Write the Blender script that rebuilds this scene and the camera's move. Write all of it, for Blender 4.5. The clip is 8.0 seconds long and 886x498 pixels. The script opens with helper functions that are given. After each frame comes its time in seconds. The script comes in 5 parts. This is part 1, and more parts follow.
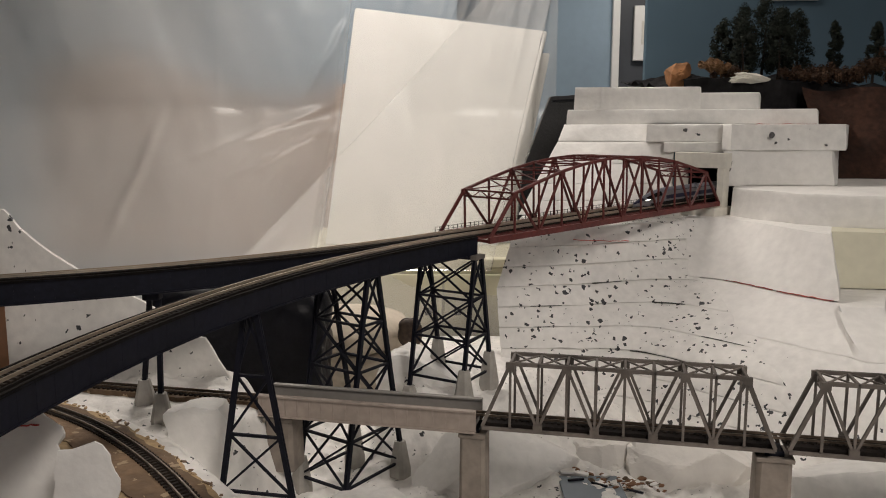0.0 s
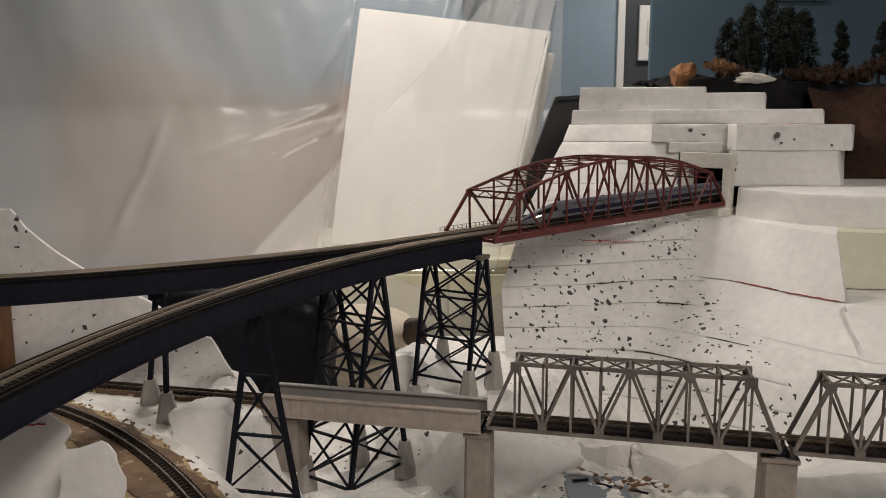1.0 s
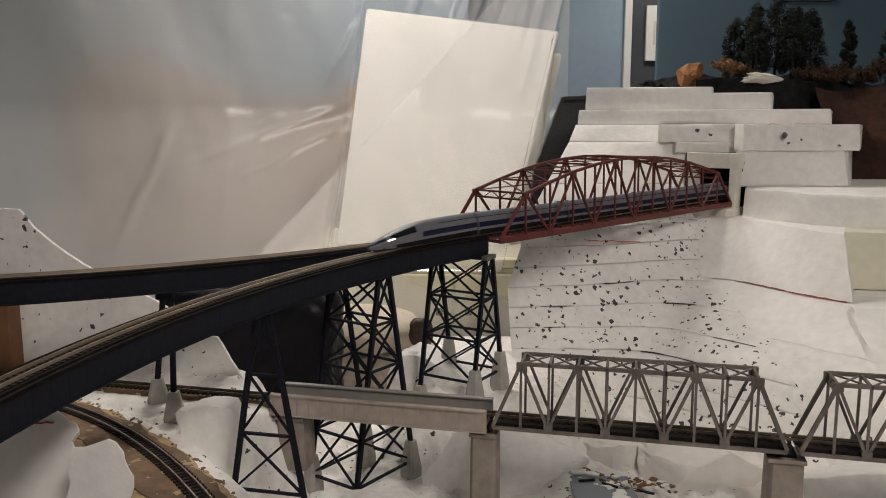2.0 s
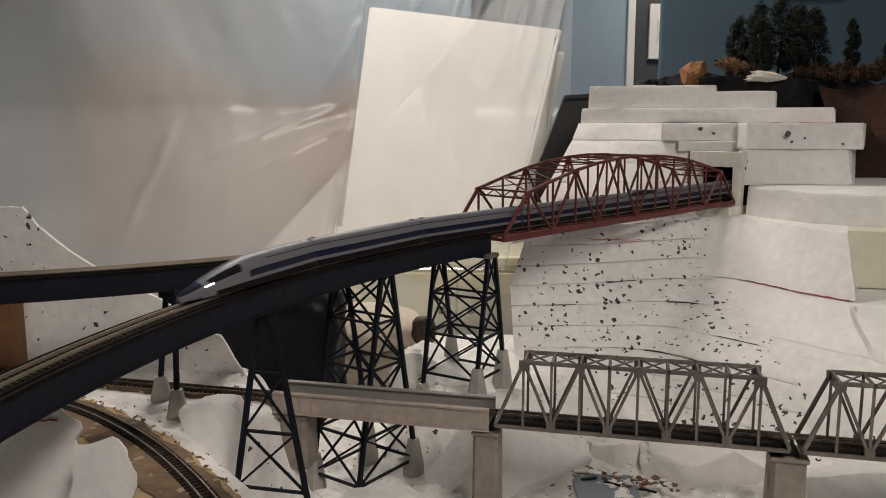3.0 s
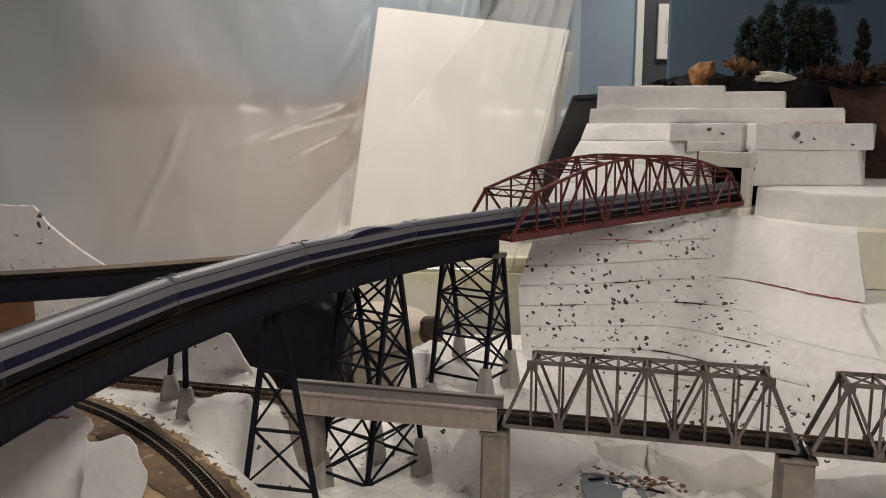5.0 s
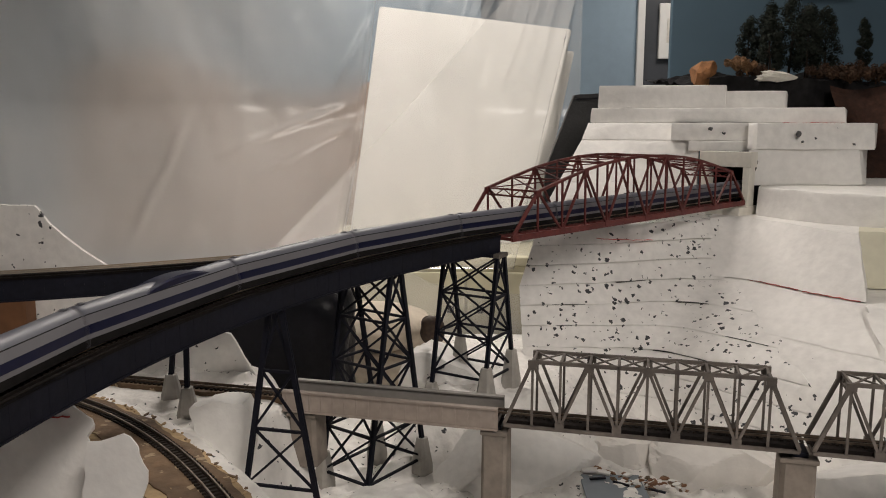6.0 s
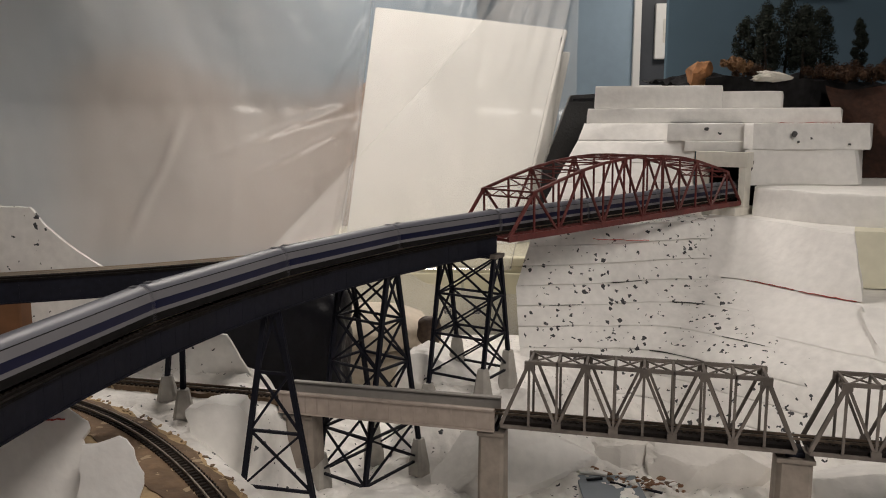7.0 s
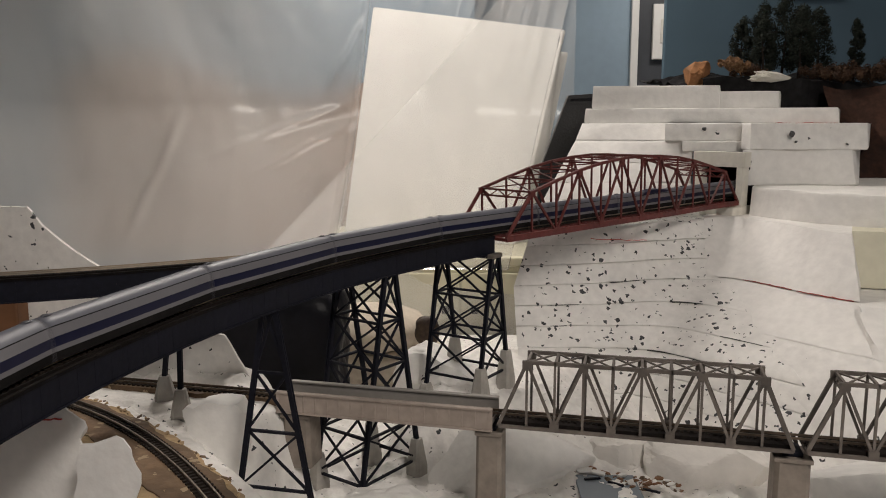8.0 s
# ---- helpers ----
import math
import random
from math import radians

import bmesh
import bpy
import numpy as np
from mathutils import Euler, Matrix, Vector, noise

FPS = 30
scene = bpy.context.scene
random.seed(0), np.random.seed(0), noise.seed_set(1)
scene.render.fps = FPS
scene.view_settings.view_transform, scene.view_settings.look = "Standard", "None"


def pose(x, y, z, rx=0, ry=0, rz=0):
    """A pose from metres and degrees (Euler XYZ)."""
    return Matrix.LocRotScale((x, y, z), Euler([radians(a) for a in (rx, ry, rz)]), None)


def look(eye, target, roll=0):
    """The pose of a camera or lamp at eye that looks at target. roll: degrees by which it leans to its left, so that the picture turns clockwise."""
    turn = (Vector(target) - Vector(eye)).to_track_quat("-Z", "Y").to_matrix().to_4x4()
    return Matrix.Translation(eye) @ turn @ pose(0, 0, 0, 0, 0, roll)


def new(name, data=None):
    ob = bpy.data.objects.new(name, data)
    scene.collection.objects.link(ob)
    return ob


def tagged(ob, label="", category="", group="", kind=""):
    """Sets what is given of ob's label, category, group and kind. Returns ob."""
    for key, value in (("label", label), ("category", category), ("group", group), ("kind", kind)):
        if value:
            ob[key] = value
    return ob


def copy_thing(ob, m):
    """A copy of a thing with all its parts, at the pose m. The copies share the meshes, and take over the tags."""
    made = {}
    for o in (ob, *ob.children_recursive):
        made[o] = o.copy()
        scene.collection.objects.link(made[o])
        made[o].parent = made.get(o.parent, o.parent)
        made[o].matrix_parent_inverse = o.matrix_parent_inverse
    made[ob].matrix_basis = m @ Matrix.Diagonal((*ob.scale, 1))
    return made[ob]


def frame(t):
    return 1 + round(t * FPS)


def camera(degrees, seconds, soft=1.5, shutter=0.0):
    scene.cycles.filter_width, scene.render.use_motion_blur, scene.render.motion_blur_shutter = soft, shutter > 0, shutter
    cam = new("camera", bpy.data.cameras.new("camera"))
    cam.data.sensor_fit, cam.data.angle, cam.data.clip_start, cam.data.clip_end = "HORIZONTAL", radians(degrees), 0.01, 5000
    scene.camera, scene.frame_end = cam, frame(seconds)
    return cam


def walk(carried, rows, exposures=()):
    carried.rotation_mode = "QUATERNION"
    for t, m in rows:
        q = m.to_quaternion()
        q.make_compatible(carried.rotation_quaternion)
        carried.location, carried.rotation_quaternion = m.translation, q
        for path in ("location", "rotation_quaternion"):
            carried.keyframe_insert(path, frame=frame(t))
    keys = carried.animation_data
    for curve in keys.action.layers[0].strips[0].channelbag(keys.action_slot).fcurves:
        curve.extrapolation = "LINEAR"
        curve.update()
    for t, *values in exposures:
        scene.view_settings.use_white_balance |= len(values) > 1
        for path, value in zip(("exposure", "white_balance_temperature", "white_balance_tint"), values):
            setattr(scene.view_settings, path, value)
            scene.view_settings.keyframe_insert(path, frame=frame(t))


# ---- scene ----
cam = camera(57.8, 8.0, soft=1.0, shutter=0.5)
PATH = [
    (0.0, look((0.00000, 0.00000, 1.45000), (0.00000, 0.98914, 1.30302), 0.000)),
    (0.5, look((-0.00013, -0.00031, 1.44995), (-0.00427, 0.98872, 1.30230), -0.072)),
    (1.0, look((-0.00021, -0.00057, 1.45028), (-0.00604, 0.98855, 1.30324), -0.006)),
    (1.5, look((-0.00003, -0.00141, 1.45003), (-0.01123, 0.98780, 1.30395), -0.022)),
    (3.0, look((0.00043, -0.00230, 1.45012), (-0.01711, 0.98645, 1.30155), 0.000)),
    (3.5, look((0.00003, -0.00267, 1.45026), (-0.02244, 0.98590, 1.30119), -0.008)),
    (4.0, look((0.00006, -0.00308, 1.45037), (-0.02316, 0.98567, 1.30265), 0.036)),
    (4.5, look((-0.00076, -0.00336, 1.45023), (-0.02559, 0.98529, 1.30207), 0.079)),
    (6.0, look((-0.00056, -0.00365, 1.45015), (-0.02857, 0.98476, 1.30097), 0.090)),
    (6.5, look((-0.00032, -0.00346, 1.44998), (-0.02744, 0.98510, 1.30161), 0.044)),
    (7.0, look((0.00015, -0.00313, 1.45059), (-0.02416, 0.98546, 1.30194), -0.006)),
    (7.5, look((-0.00011, -0.00286, 1.45047), (-0.02232, 0.98583, 1.30214), 0.027)),
    (8.0, look((0.00008, -0.00264, 1.44989), (-0.02142, 0.98607, 1.30159), 0.009)),
]
walk(cam, PATH)
EYE = 1.45

# ---- light: unseen ceiling lamps added to the room ----
scene.view_settings.exposure = 0.0
world = bpy.data.worlds.new("room_world")
world.use_nodes = True
world.node_tree.nodes["Background"].inputs[0].default_value = (0.6, 0.65, 0.7, 1)
world.node_tree.nodes["Background"].inputs[1].default_value = 0.05
scene.world = world


def added_lamp(x, y, sx, sy, watts, colour):
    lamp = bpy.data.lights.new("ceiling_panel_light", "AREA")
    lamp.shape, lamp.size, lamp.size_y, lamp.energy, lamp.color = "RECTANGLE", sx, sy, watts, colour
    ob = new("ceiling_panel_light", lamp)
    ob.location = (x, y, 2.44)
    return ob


def unseen_fixture(x, y, sx, sy):
    """An unseen white housing with glowing diffuser, added around a ceiling lamp."""
    f = thing("ceiling_light", None, "unseen white ceiling fixture with glowing panel, added around a lamp", "ceiling light", "ceiling lights")
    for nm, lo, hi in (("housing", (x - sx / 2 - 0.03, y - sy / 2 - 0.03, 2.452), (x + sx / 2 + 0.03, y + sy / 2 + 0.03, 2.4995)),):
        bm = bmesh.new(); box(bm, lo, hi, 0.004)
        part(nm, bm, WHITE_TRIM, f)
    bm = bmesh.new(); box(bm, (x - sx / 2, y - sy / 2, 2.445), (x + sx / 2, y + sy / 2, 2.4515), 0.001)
    part("diffuser", bm, ADDED_PANEL_GLOW, f)


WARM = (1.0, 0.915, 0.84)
# No lamp is in view; these four are added to suit the shading.
added_lamp(0.65, -0.65, 0.5, 0.9, 24, WARM)
# Added to brighten the blue wall and the door.
added_lamp(1.0, 3.0, 0.3, 0.3, 7, WARM)
# Added to light the wall behind the plastic sheet.
added_lamp(-0.2, 2.5, 0.6, 0.3, 4.5, WARM)
# Added to brighten the leaning board and the plastic sheet.
added_lamp(-0.14, 1.62, 0.5, 0.3, 9, WARM)


# ---- materials ----
def mat(name, colour, rough=0.6, metal=0.0, grain=0.08, scale=60.0, bump=0.15, blotch=0.1, spec=0.4):
    """Painted or raw surface with two scales of variation and a fine relief."""
    m = bpy.data.materials.new(name)
    m.use_nodes = True
    nt = m.node_tree
    b = nt.nodes["Principled BSDF"]
    b.inputs["Metallic"].default_value = metal
    b.inputs["Specular IOR Level"].default_value = spec
    tc = nt.nodes.new("ShaderNodeTexCoord")
    n1 = nt.nodes.new("ShaderNodeTexNoise")
    n1.inputs["Scale"].default_value, n1.inputs["Detail"].default_value = scale, 6
    n2 = nt.nodes.new("ShaderNodeTexNoise")
    n2.inputs["Scale"].default_value, n2.inputs["Detail"].default_value = scale / 9, 3
    for n in (n1, n2):
        nt.links.new(tc.outputs["Object"], n.inputs["Vector"])
    last = None
    for n, amount in ((n1, grain), (n2, blotch)):
        r = nt.nodes.new("ShaderNodeMapRange")
        r.inputs["From Min"].default_value, r.inputs["From Max"].default_value = 0.3, 0.7
        r.inputs["To Min"].default_value, r.inputs["To Max"].default_value = 1 - amount, 1 + amount
        nt.links.new(n.outputs["Fac"], r.inputs["Value"])
        v = nt.nodes.new("ShaderNodeVectorMath")
        v.operation = "SCALE"
        if last is None:
            v.inputs[0].default_value = colour
        else:
            nt.links.new(last, v.inputs[0])
        nt.links.new(r.outputs["Result"], v.inputs["Scale"])
        last = v.outputs["Vector"]
    nt.links.new(last, b.inputs["Base Color"])
    rr = nt.nodes.new("ShaderNodeMapRange")
    rr.inputs["To Min"].default_value, rr.inputs["To Max"].default_value = max(0.02, rough - 0.12), min(1, rough + 0.12)
    nt.links.new(n2.outputs["Fac"], rr.inputs["Value"])
    nt.links.new(rr.outputs["Result"], b.inputs["Roughness"])
    if bump:
        bp = nt.nodes.new("ShaderNodeBump")
        bp.inputs["Strength"].default_value, bp.inputs["Distance"].default_value = bump, 0.002
        nt.links.new(n1.outputs["Fac"], bp.inputs["Height"])
        nt.links.new(bp.outputs["Normal"], b.inputs["Normal"])
    return m


def spotted(name, colour, density, size, chip=(0.06, 0.06, 0.065), most=0.36, bump=0.25, uneven=0.06):
    """White foam with dark flakes of uneven shape pressed into it."""
    m = mat(name, colour, 0.75, scale=90, bump=bump, grain=0.05 + uneven * 0.3, blotch=uneven)
    nt = m.node_tree
    b = nt.nodes["Principled BSDF"]
    base = b.inputs["Base Color"].links[0].from_socket
    tc = nt.nodes.new("ShaderNodeTexCoord")
    warp = nt.nodes.new("ShaderNodeTexNoise")
    warp.inputs["Scale"].default_value = 160
    add = nt.nodes.new("ShaderNodeMixRGB")
    add.blend_type, add.inputs[0].default_value = "ADD", 0.012
    nt.links.new(tc.outputs["Object"], warp.inputs["Vector"])
    nt.links.new(tc.outputs["Object"], add.inputs[1])
    nt.links.new(warp.outputs["Color"], add.inputs[2])
    v = nt.nodes.new("ShaderNodeTexVoronoi")
    v.inputs["Scale"].default_value = 1 / size
    nt.links.new(add.outputs[0], v.inputs["Vector"])
    col = nt.nodes.new("ShaderNodeSeparateColor")
    nt.links.new(v.outputs["Color"], col.inputs[0])
    lim = nt.nodes.new("ShaderNodeMapRange")
    lim.inputs["From Min"].default_value, lim.inputs["From Max"].default_value = 1 - density, 1.0
    lim.inputs["To Min"].default_value, lim.inputs["To Max"].default_value = 0.0, most
    nt.links.new(col.outputs[0], lim.inputs["Value"])
    drift = nt.nodes.new("ShaderNodeTexNoise")
    drift.inputs["Scale"].default_value, drift.inputs["Detail"].default_value = 11, 2
    nt.links.new(tc.outputs["Object"], drift.inputs["Vector"])
    patch = nt.nodes.new("ShaderNodeMapRange")
    patch.inputs["From Min"].default_value, patch.inputs["From Max"].default_value = 0.36, 0.6
    patch.inputs["To Min"].default_value, patch.inputs["To Max"].default_value = 0.72, 1.0
    nt.links.new(drift.outputs["Fac"], patch.inputs["Value"])
    reach = nt.nodes.new("ShaderNodeMath")
    reach.operation = "MULTIPLY"
    nt.links.new(lim.outputs["Result"], reach.inputs[0])
    nt.links.new(patch.outputs["Result"], reach.inputs[1])
    less = nt.nodes.new("ShaderNodeMath")
    less.operation = "LESS_THAN"
    nt.links.new(v.outputs["Distance"], less.inputs[0])
    nt.links.new(reach.outputs[0], less.inputs[1])
    mix = nt.nodes.new("ShaderNodeMixRGB")
    mix.inputs[2].default_value = (*chip, 1)
    nt.links.new(less.outputs[0], mix.inputs[0])
    nt.links.new(base, mix.inputs[1])
    nt.links.new(mix.outputs[0], b.inputs["Base Color"])
    return m


FOAM = mat("white_foam", (0.80, 0.78, 0.75), 0.65, scale=85, bump=0.4, grain=0.05, blotch=0.07)
FOAM_SPOT = spotted("spotted_foam", (0.80, 0.78, 0.75), 0.95, 0.0095, most=0.41)
FOAM_FEW = spotted("foam_few_spots", (0.80, 0.78, 0.75), 0.22, 0.017, most=0.26)
FOAM_MID = spotted("foam_some_spots", (0.80, 0.775, 0.74), 0.75, 0.0115, most=0.30)
CRUMBLED = spotted("crumbled_foam", (0.80, 0.775, 0.74), 0.75, 0.0085, most=0.27, bump=1.0, uneven=0.1)
CREAM_FOAM = mat("yellowed_foam", (0.66, 0.63, 0.50), 0.7, scale=70, bump=0.2, grain=0.04, blotch=0.06)
PLASTER = mat("plaster_foam", (0.72, 0.69, 0.65), 0.8, scale=36, bump=1.0, grain=0.08, blotch=0.14)
BLACK_STEEL = mat("blue_black_steel", (0.0075, 0.008, 0.0145), 0.6, scale=200, grain=0.2, blotch=0.2, bump=0.1, spec=0.18)
RED_STEEL = mat("oxide_red_steel", (0.115, 0.024, 0.021), 0.55, scale=200, grain=0.2, blotch=0.25, bump=0.1)
GREY_STEEL = mat("weathered_grey_steel", (0.120, 0.102, 0.089), 0.6, scale=150, grain=0.2, blotch=0.45, bump=0.15)
GREY_LIGHT = mat("pale_grey_plastic", (0.28, 0.26, 0.24), 0.55, scale=150, grain=0.06, blotch=0.12, bump=0.08)
GREY_PINK = mat("dusty_pinkish_grey", (0.36, 0.30, 0.26), 0.65, scale=120, grain=0.1, blotch=0.2, bump=0.1)
CONCRETE = mat("cast_concrete", (0.36, 0.34, 0.31), 0.8, scale=120, grain=0.1, blotch=0.15, bump=0.3)
CONCRETE_BROWN = mat("stained_concrete", (0.23, 0.195, 0.165), 0.8, scale=100, grain=0.15, blotch=0.3, bump=0.3)
PORTAL_MAT = mat("portal_plaster", (0.70, 0.67, 0.60), 0.75, scale=100, grain=0.06, blotch=0.1, bump=0.2)
RAIL = mat("nickel_rail", (0.50, 0.41, 0.32), 0.36, 0.75, grain=0.1, blotch=0.15, bump=0.0)
DECK_BLACK = mat("blackened_timber_deck", (0.010, 0.0075, 0.0065), 0.8, scale=180, grain=0.3, blotch=0.35, bump=0.3, spec=0.15)
RAIL_WORN = mat("worn_steel_rail", (0.34, 0.29, 0.24), 0.35, 0.8, grain=0.1, blotch=0.2, bump=0.0)
TIE = mat("brown_sleeper", (0.020, 0.0145, 0.011), 0.75, scale=200, grain=0.25, blotch=0.3, bump=0.2, spec=0.2)
CORK = spotted("dusty_cork_roadbed", (0.15, 0.095, 0.055), 0.6, 0.011, chip=(0.40, 0.30, 0.19), most=0.5, bump=0.9, uneven=0.55)
CORK_PALE = mat("torn_pale_cork", (0.42, 0.30, 0.17), 0.9, scale=90, grain=0.25, blotch=0.4, bump=0.8)
RAIL_BROWN = mat("weathered_brown_rail", (0.16, 0.12, 0.09), 0.45, 0.7, scale=150, grain=0.2, blotch=0.35, bump=0.0)
BLUE_WALL = mat("blue_wall_paint", (0.28, 0.37, 0.45), 0.7, scale=30, grain=0.03, blotch=0.05, bump=0.1)
CEILING = mat("ceiling_paint", (0.75, 0.74, 0.71), 0.8, scale=30, grain=0.03, blotch=0.04, bump=0.1)
FLOORING = mat("floor_covering", (0.22, 0.2, 0.18), 0.8, scale=60, grain=0.1, blotch=0.15, bump=0.2)
WHITE_TRIM = mat("white_trim_paint", (0.8, 0.79, 0.76), 0.5, scale=40, grain=0.02, blotch=0.03, bump=0.05)
DARK_DOOR = mat("dark_grey_panel", (0.06, 0.065, 0.075), 0.5, scale=40, grain=0.05, blotch=0.1, bump=0.05)
BLACK_CLOTH = mat("black_cloth", (0.0035, 0.0035, 0.006), 0.38, scale=90, grain=0.3, blotch=0.3, bump=0.5, spec=0.16)
BLACK_LEATHER = mat("black_leather", (0.013, 0.013, 0.014), 0.42, scale=200, grain=0.2, blotch=0.2, bump=0.4)
BOARD = mat("white_foam_board", (0.86, 0.85, 0.81), 0.55, scale=20, grain=0.02, blotch=0.03, bump=0.05)
WOOD = mat("brown_wood", (0.22, 0.10, 0.045), 0.6, scale=40, grain=0.2, blotch=0.25, bump=0.2)
BEIGE = mat("beige_fabric", (0.48, 0.42, 0.34), 0.85, scale=120, grain=0.08, blotch=0.15, bump=0.4)


# ---- mesh helpers ----
def part(name, bm, material, parent=None, label="", smooth=False):
    me = bpy.data.meshes.new(name)
    bmesh.ops.recalc_face_normals(bm, faces=bm.faces)
    bm.to_mesh(me)
    bm.free()
    me.materials.append(material)
    if smooth:
        for p in me.polygons:
            p.use_smooth = True
    ob = new(name, me)
    if parent is not None:
        ob.parent = parent
    if label:
        ob["label"] = label
    return ob


def thing(name, m=None, label="", category="", group="", kind=""):
    ob = new(name)
    ob.empty_display_size = 0.02
    if m is not None:
        ob.matrix_basis = m
    return tagged(ob, label, category, group, kind)


def box(bm, lo, hi, bevel=0.0):
    v = [bm.verts.new((x, y, z)) for z in (lo[2], hi[2]) for y in (lo[1], hi[1]) for x in (lo[0], hi[0])]
    fs = [bm.faces.new([v[i] for i in q]) for q in
          ((0, 1, 3, 2), (4, 6, 7, 5), (0, 4, 5, 1), (2, 3, 7, 6), (0, 2, 6, 4), (1, 5, 7, 3))]
    if bevel:
        es = list({e for f in fs for e in f.edges})
        bmesh.ops.bevel(bm, geom=es, offset=bevel, segments=2, affect="EDGES", profile=0.5)


def beam(bm, p, q, w, h, up=(0, 0, 1)):
    """A bar of section w x h from p to q."""
    p, q = Vector(p), Vector(q)
    d = (q - p).normalized()
    side = d.cross(Vector(up))
    if side.length < 1e-4:
        side = d.cross(Vector((1, 0, 0)))
    side.normalize()
    top = side.cross(d)
    a, b = side * w / 2, top * h / 2
    v = [bm.verts.new(c + x * a + y * b) for c in (p, q) for x, y in ((-1, -1), (1, -1), (1, 1), (-1, 1))]
    for f in ((0, 1, 2, 3), (4, 7, 6, 5), (0, 4, 5, 1), (1, 5, 6, 2), (2, 6, 7, 3), (3, 7, 4, 0)):
        bm.faces.new([v[i] for i in f])


def ibeam(bm, p, q, w, h, up=(0, 0, 1), t=0.18):
    """An H-section bar: two flanges and a web."""
    p, q = Vector(p), Vector(q)
    d = (q - p).normalized()
    side = d.cross(Vector(up))
    if side.length < 1e-4:
        side = d.cross(Vector((1, 0, 0)))
    side.normalize()
    top = side.cross(d)
    k = h * (1 - t) / 2
    beam(bm, p + top * k, q + top * k, w, h * t, up)
    beam(bm, p - top * k, q - top * k, w, h * t, up)
    beam(bm, p, q, w * t * 1.5, h * (1 - t), up)


def sweep(bm, stations, section):
    """Sweeps a closed section (side, up) along stations of (place, side vector)."""
    rings = []
    for p, side in stations:
        rings.append([bm.verts.new(p + side * u + Vector((0, 0, w))) for u, w in section])
    n = len(section)
    for a, b in zip(rings, rings[1:]):
        for i in range(n):
            bm.faces.new((a[i], a[(i + 1) % n], b[(i + 1) % n], b[i]))
    bm.faces.new(rings[0])
    bm.faces.new(list(reversed(rings[-1])))


# ---- lines of the tracks ----
DIR = Vector((0.7314, 0.6820, 0))
P0 = Vector((0.0335, 0.9409, 0))
RADIUS, CENTRE = 0.92, Vector((0.661, 0.268, 0))
PORTAL_S = 0.545


def front_line(s):
    """Place and heading of the front track at s metres towards the tunnel from the bridge's end."""
    if s > 1.0:
        k = min((s - 1.0) / 0.8, radians(43))
        c = P0 + DIR + Vector((DIR.y, -DIR.x, 0)) * 0.8
        a = radians(133) - k
        p = c + Vector((math.cos(a), math.sin(a), 0)) * 0.8
        h = Vector((math.sin(a), -math.cos(a), 0))
        p = p + h * (s - 1.0 - k * 0.8)
    elif s >= 0:
        p, h = P0 + DIR * s, DIR.copy()
    else:
        ang = radians(133) - s / RADIUS
        if ang <= math.pi:
            p = CENTRE + Vector((math.cos(ang), math.sin(ang), 0)) * RADIUS
            h = Vector((math.sin(ang), -math.cos(ang), 0))
        else:
            p = CENTRE + Vector((-RADIUS, 0, 0)) + Vector((0, -1, 0)) * (ang - math.pi) * RADIUS
            h = Vector((0, 1, 0))
    y = min(p.y, 1.345)
    p.z = EYE - 0.1464 + 0.028 * y
    return p, h


REAR_C, REAR_R = Vector((-0.7007, 1.606, 0)), 0.9597
REAR_P = Vector((-0.7007 + 0.9597 * 0.6820, 1.606 - 0.9597 * 0.7314, 0))


def rear_line(s):
    """The second track: s metres to the left of where it leaves the bridge's line; below 0 it runs over the bridge."""
    if s < 0:
        p, h = REAR_P - DIR * s, DIR.copy()
    else:
        ang = radians(-47) - s / REAR_R
        p = REAR_C + Vector((math.cos(ang), math.sin(ang), 0)) * REAR_R
        h = Vector((-math.sin(ang), math.cos(ang), 0))
    p.z = EYE - 0.1464 + 0.028 * min(p.y, 1.345)
    return p, h


LOW_Z = EYE - 0.262
LOW_DIR = Vector((0.976, -0.218, 0))
LOW_P = Vector((0.036, 0.722, LOW_Z))


def low_line(s):
    p = LOW_P + LOW_DIR * s
    return p, LOW_DIR.copy()


def bend_line(s):
    a, b, c = Vector((-0.43, 0.768, LOW_Z)), Vector((-0.28, 0.70, LOW_Z)), Vector((-0.155, 0.505, LOW_Z))
    p = a * (1 - s) ** 2 + b * 2 * s * (1 - s) + c * s * s
    h = ((b - a) * (1 - s) + (c - b) * s).normalized()
    return p, h


def bend_by_length(s):
    return bend_line(s / 0.40)


def side_of(h):
    return Vector((h.y, -h.x, 0))


def stations(line, a, b, step, dz=0.0):
    n = max(1, int(abs(b - a) / step + 0.5))
    out = []
    for i in range(n + 1):
        p, h = line(a + (b - a) * i / n)
        out.append((p + Vector((0, 0, dz)), side_of(h)))
    return out


# ---- the room ----
def room():
    bm = bmesh.new(); box(bm, (-3.0, -2.2, -0.1), (3.4, 4.2, 0.0))
    tagged(part("floor", bm, FLOORING), "dull brown floor covering of the room", "floor", kind="structure")
    bm = bmesh.new(); box(bm, (-3.0, -2.2, 2.5), (3.4, 4.2, 2.6))
    tagged(part("ceiling", bm, CEILING), "plain off-white painted ceiling", "ceiling", kind="structure")
    for name, lo, hi in (("wall_west", (-3.1, -2.2, 0), (-3.0, 4.2, 2.5)), ("wall_east", (3.4, -2.2, 0), (3.5, 4.2, 2.5)),
                         ("wall_south", (-3.1, -2.3, 0), (3.5, -2.2, 2.5)), ("wall_north", (-3.1, 4.2, 0), (3.5, 4.3, 2.5))):
        bm = bmesh.new(); box(bm, lo, hi)
        tagged(part(name, bm, BLUE_WALL), "blue painted wall of the train room", "wall", kind="structure")


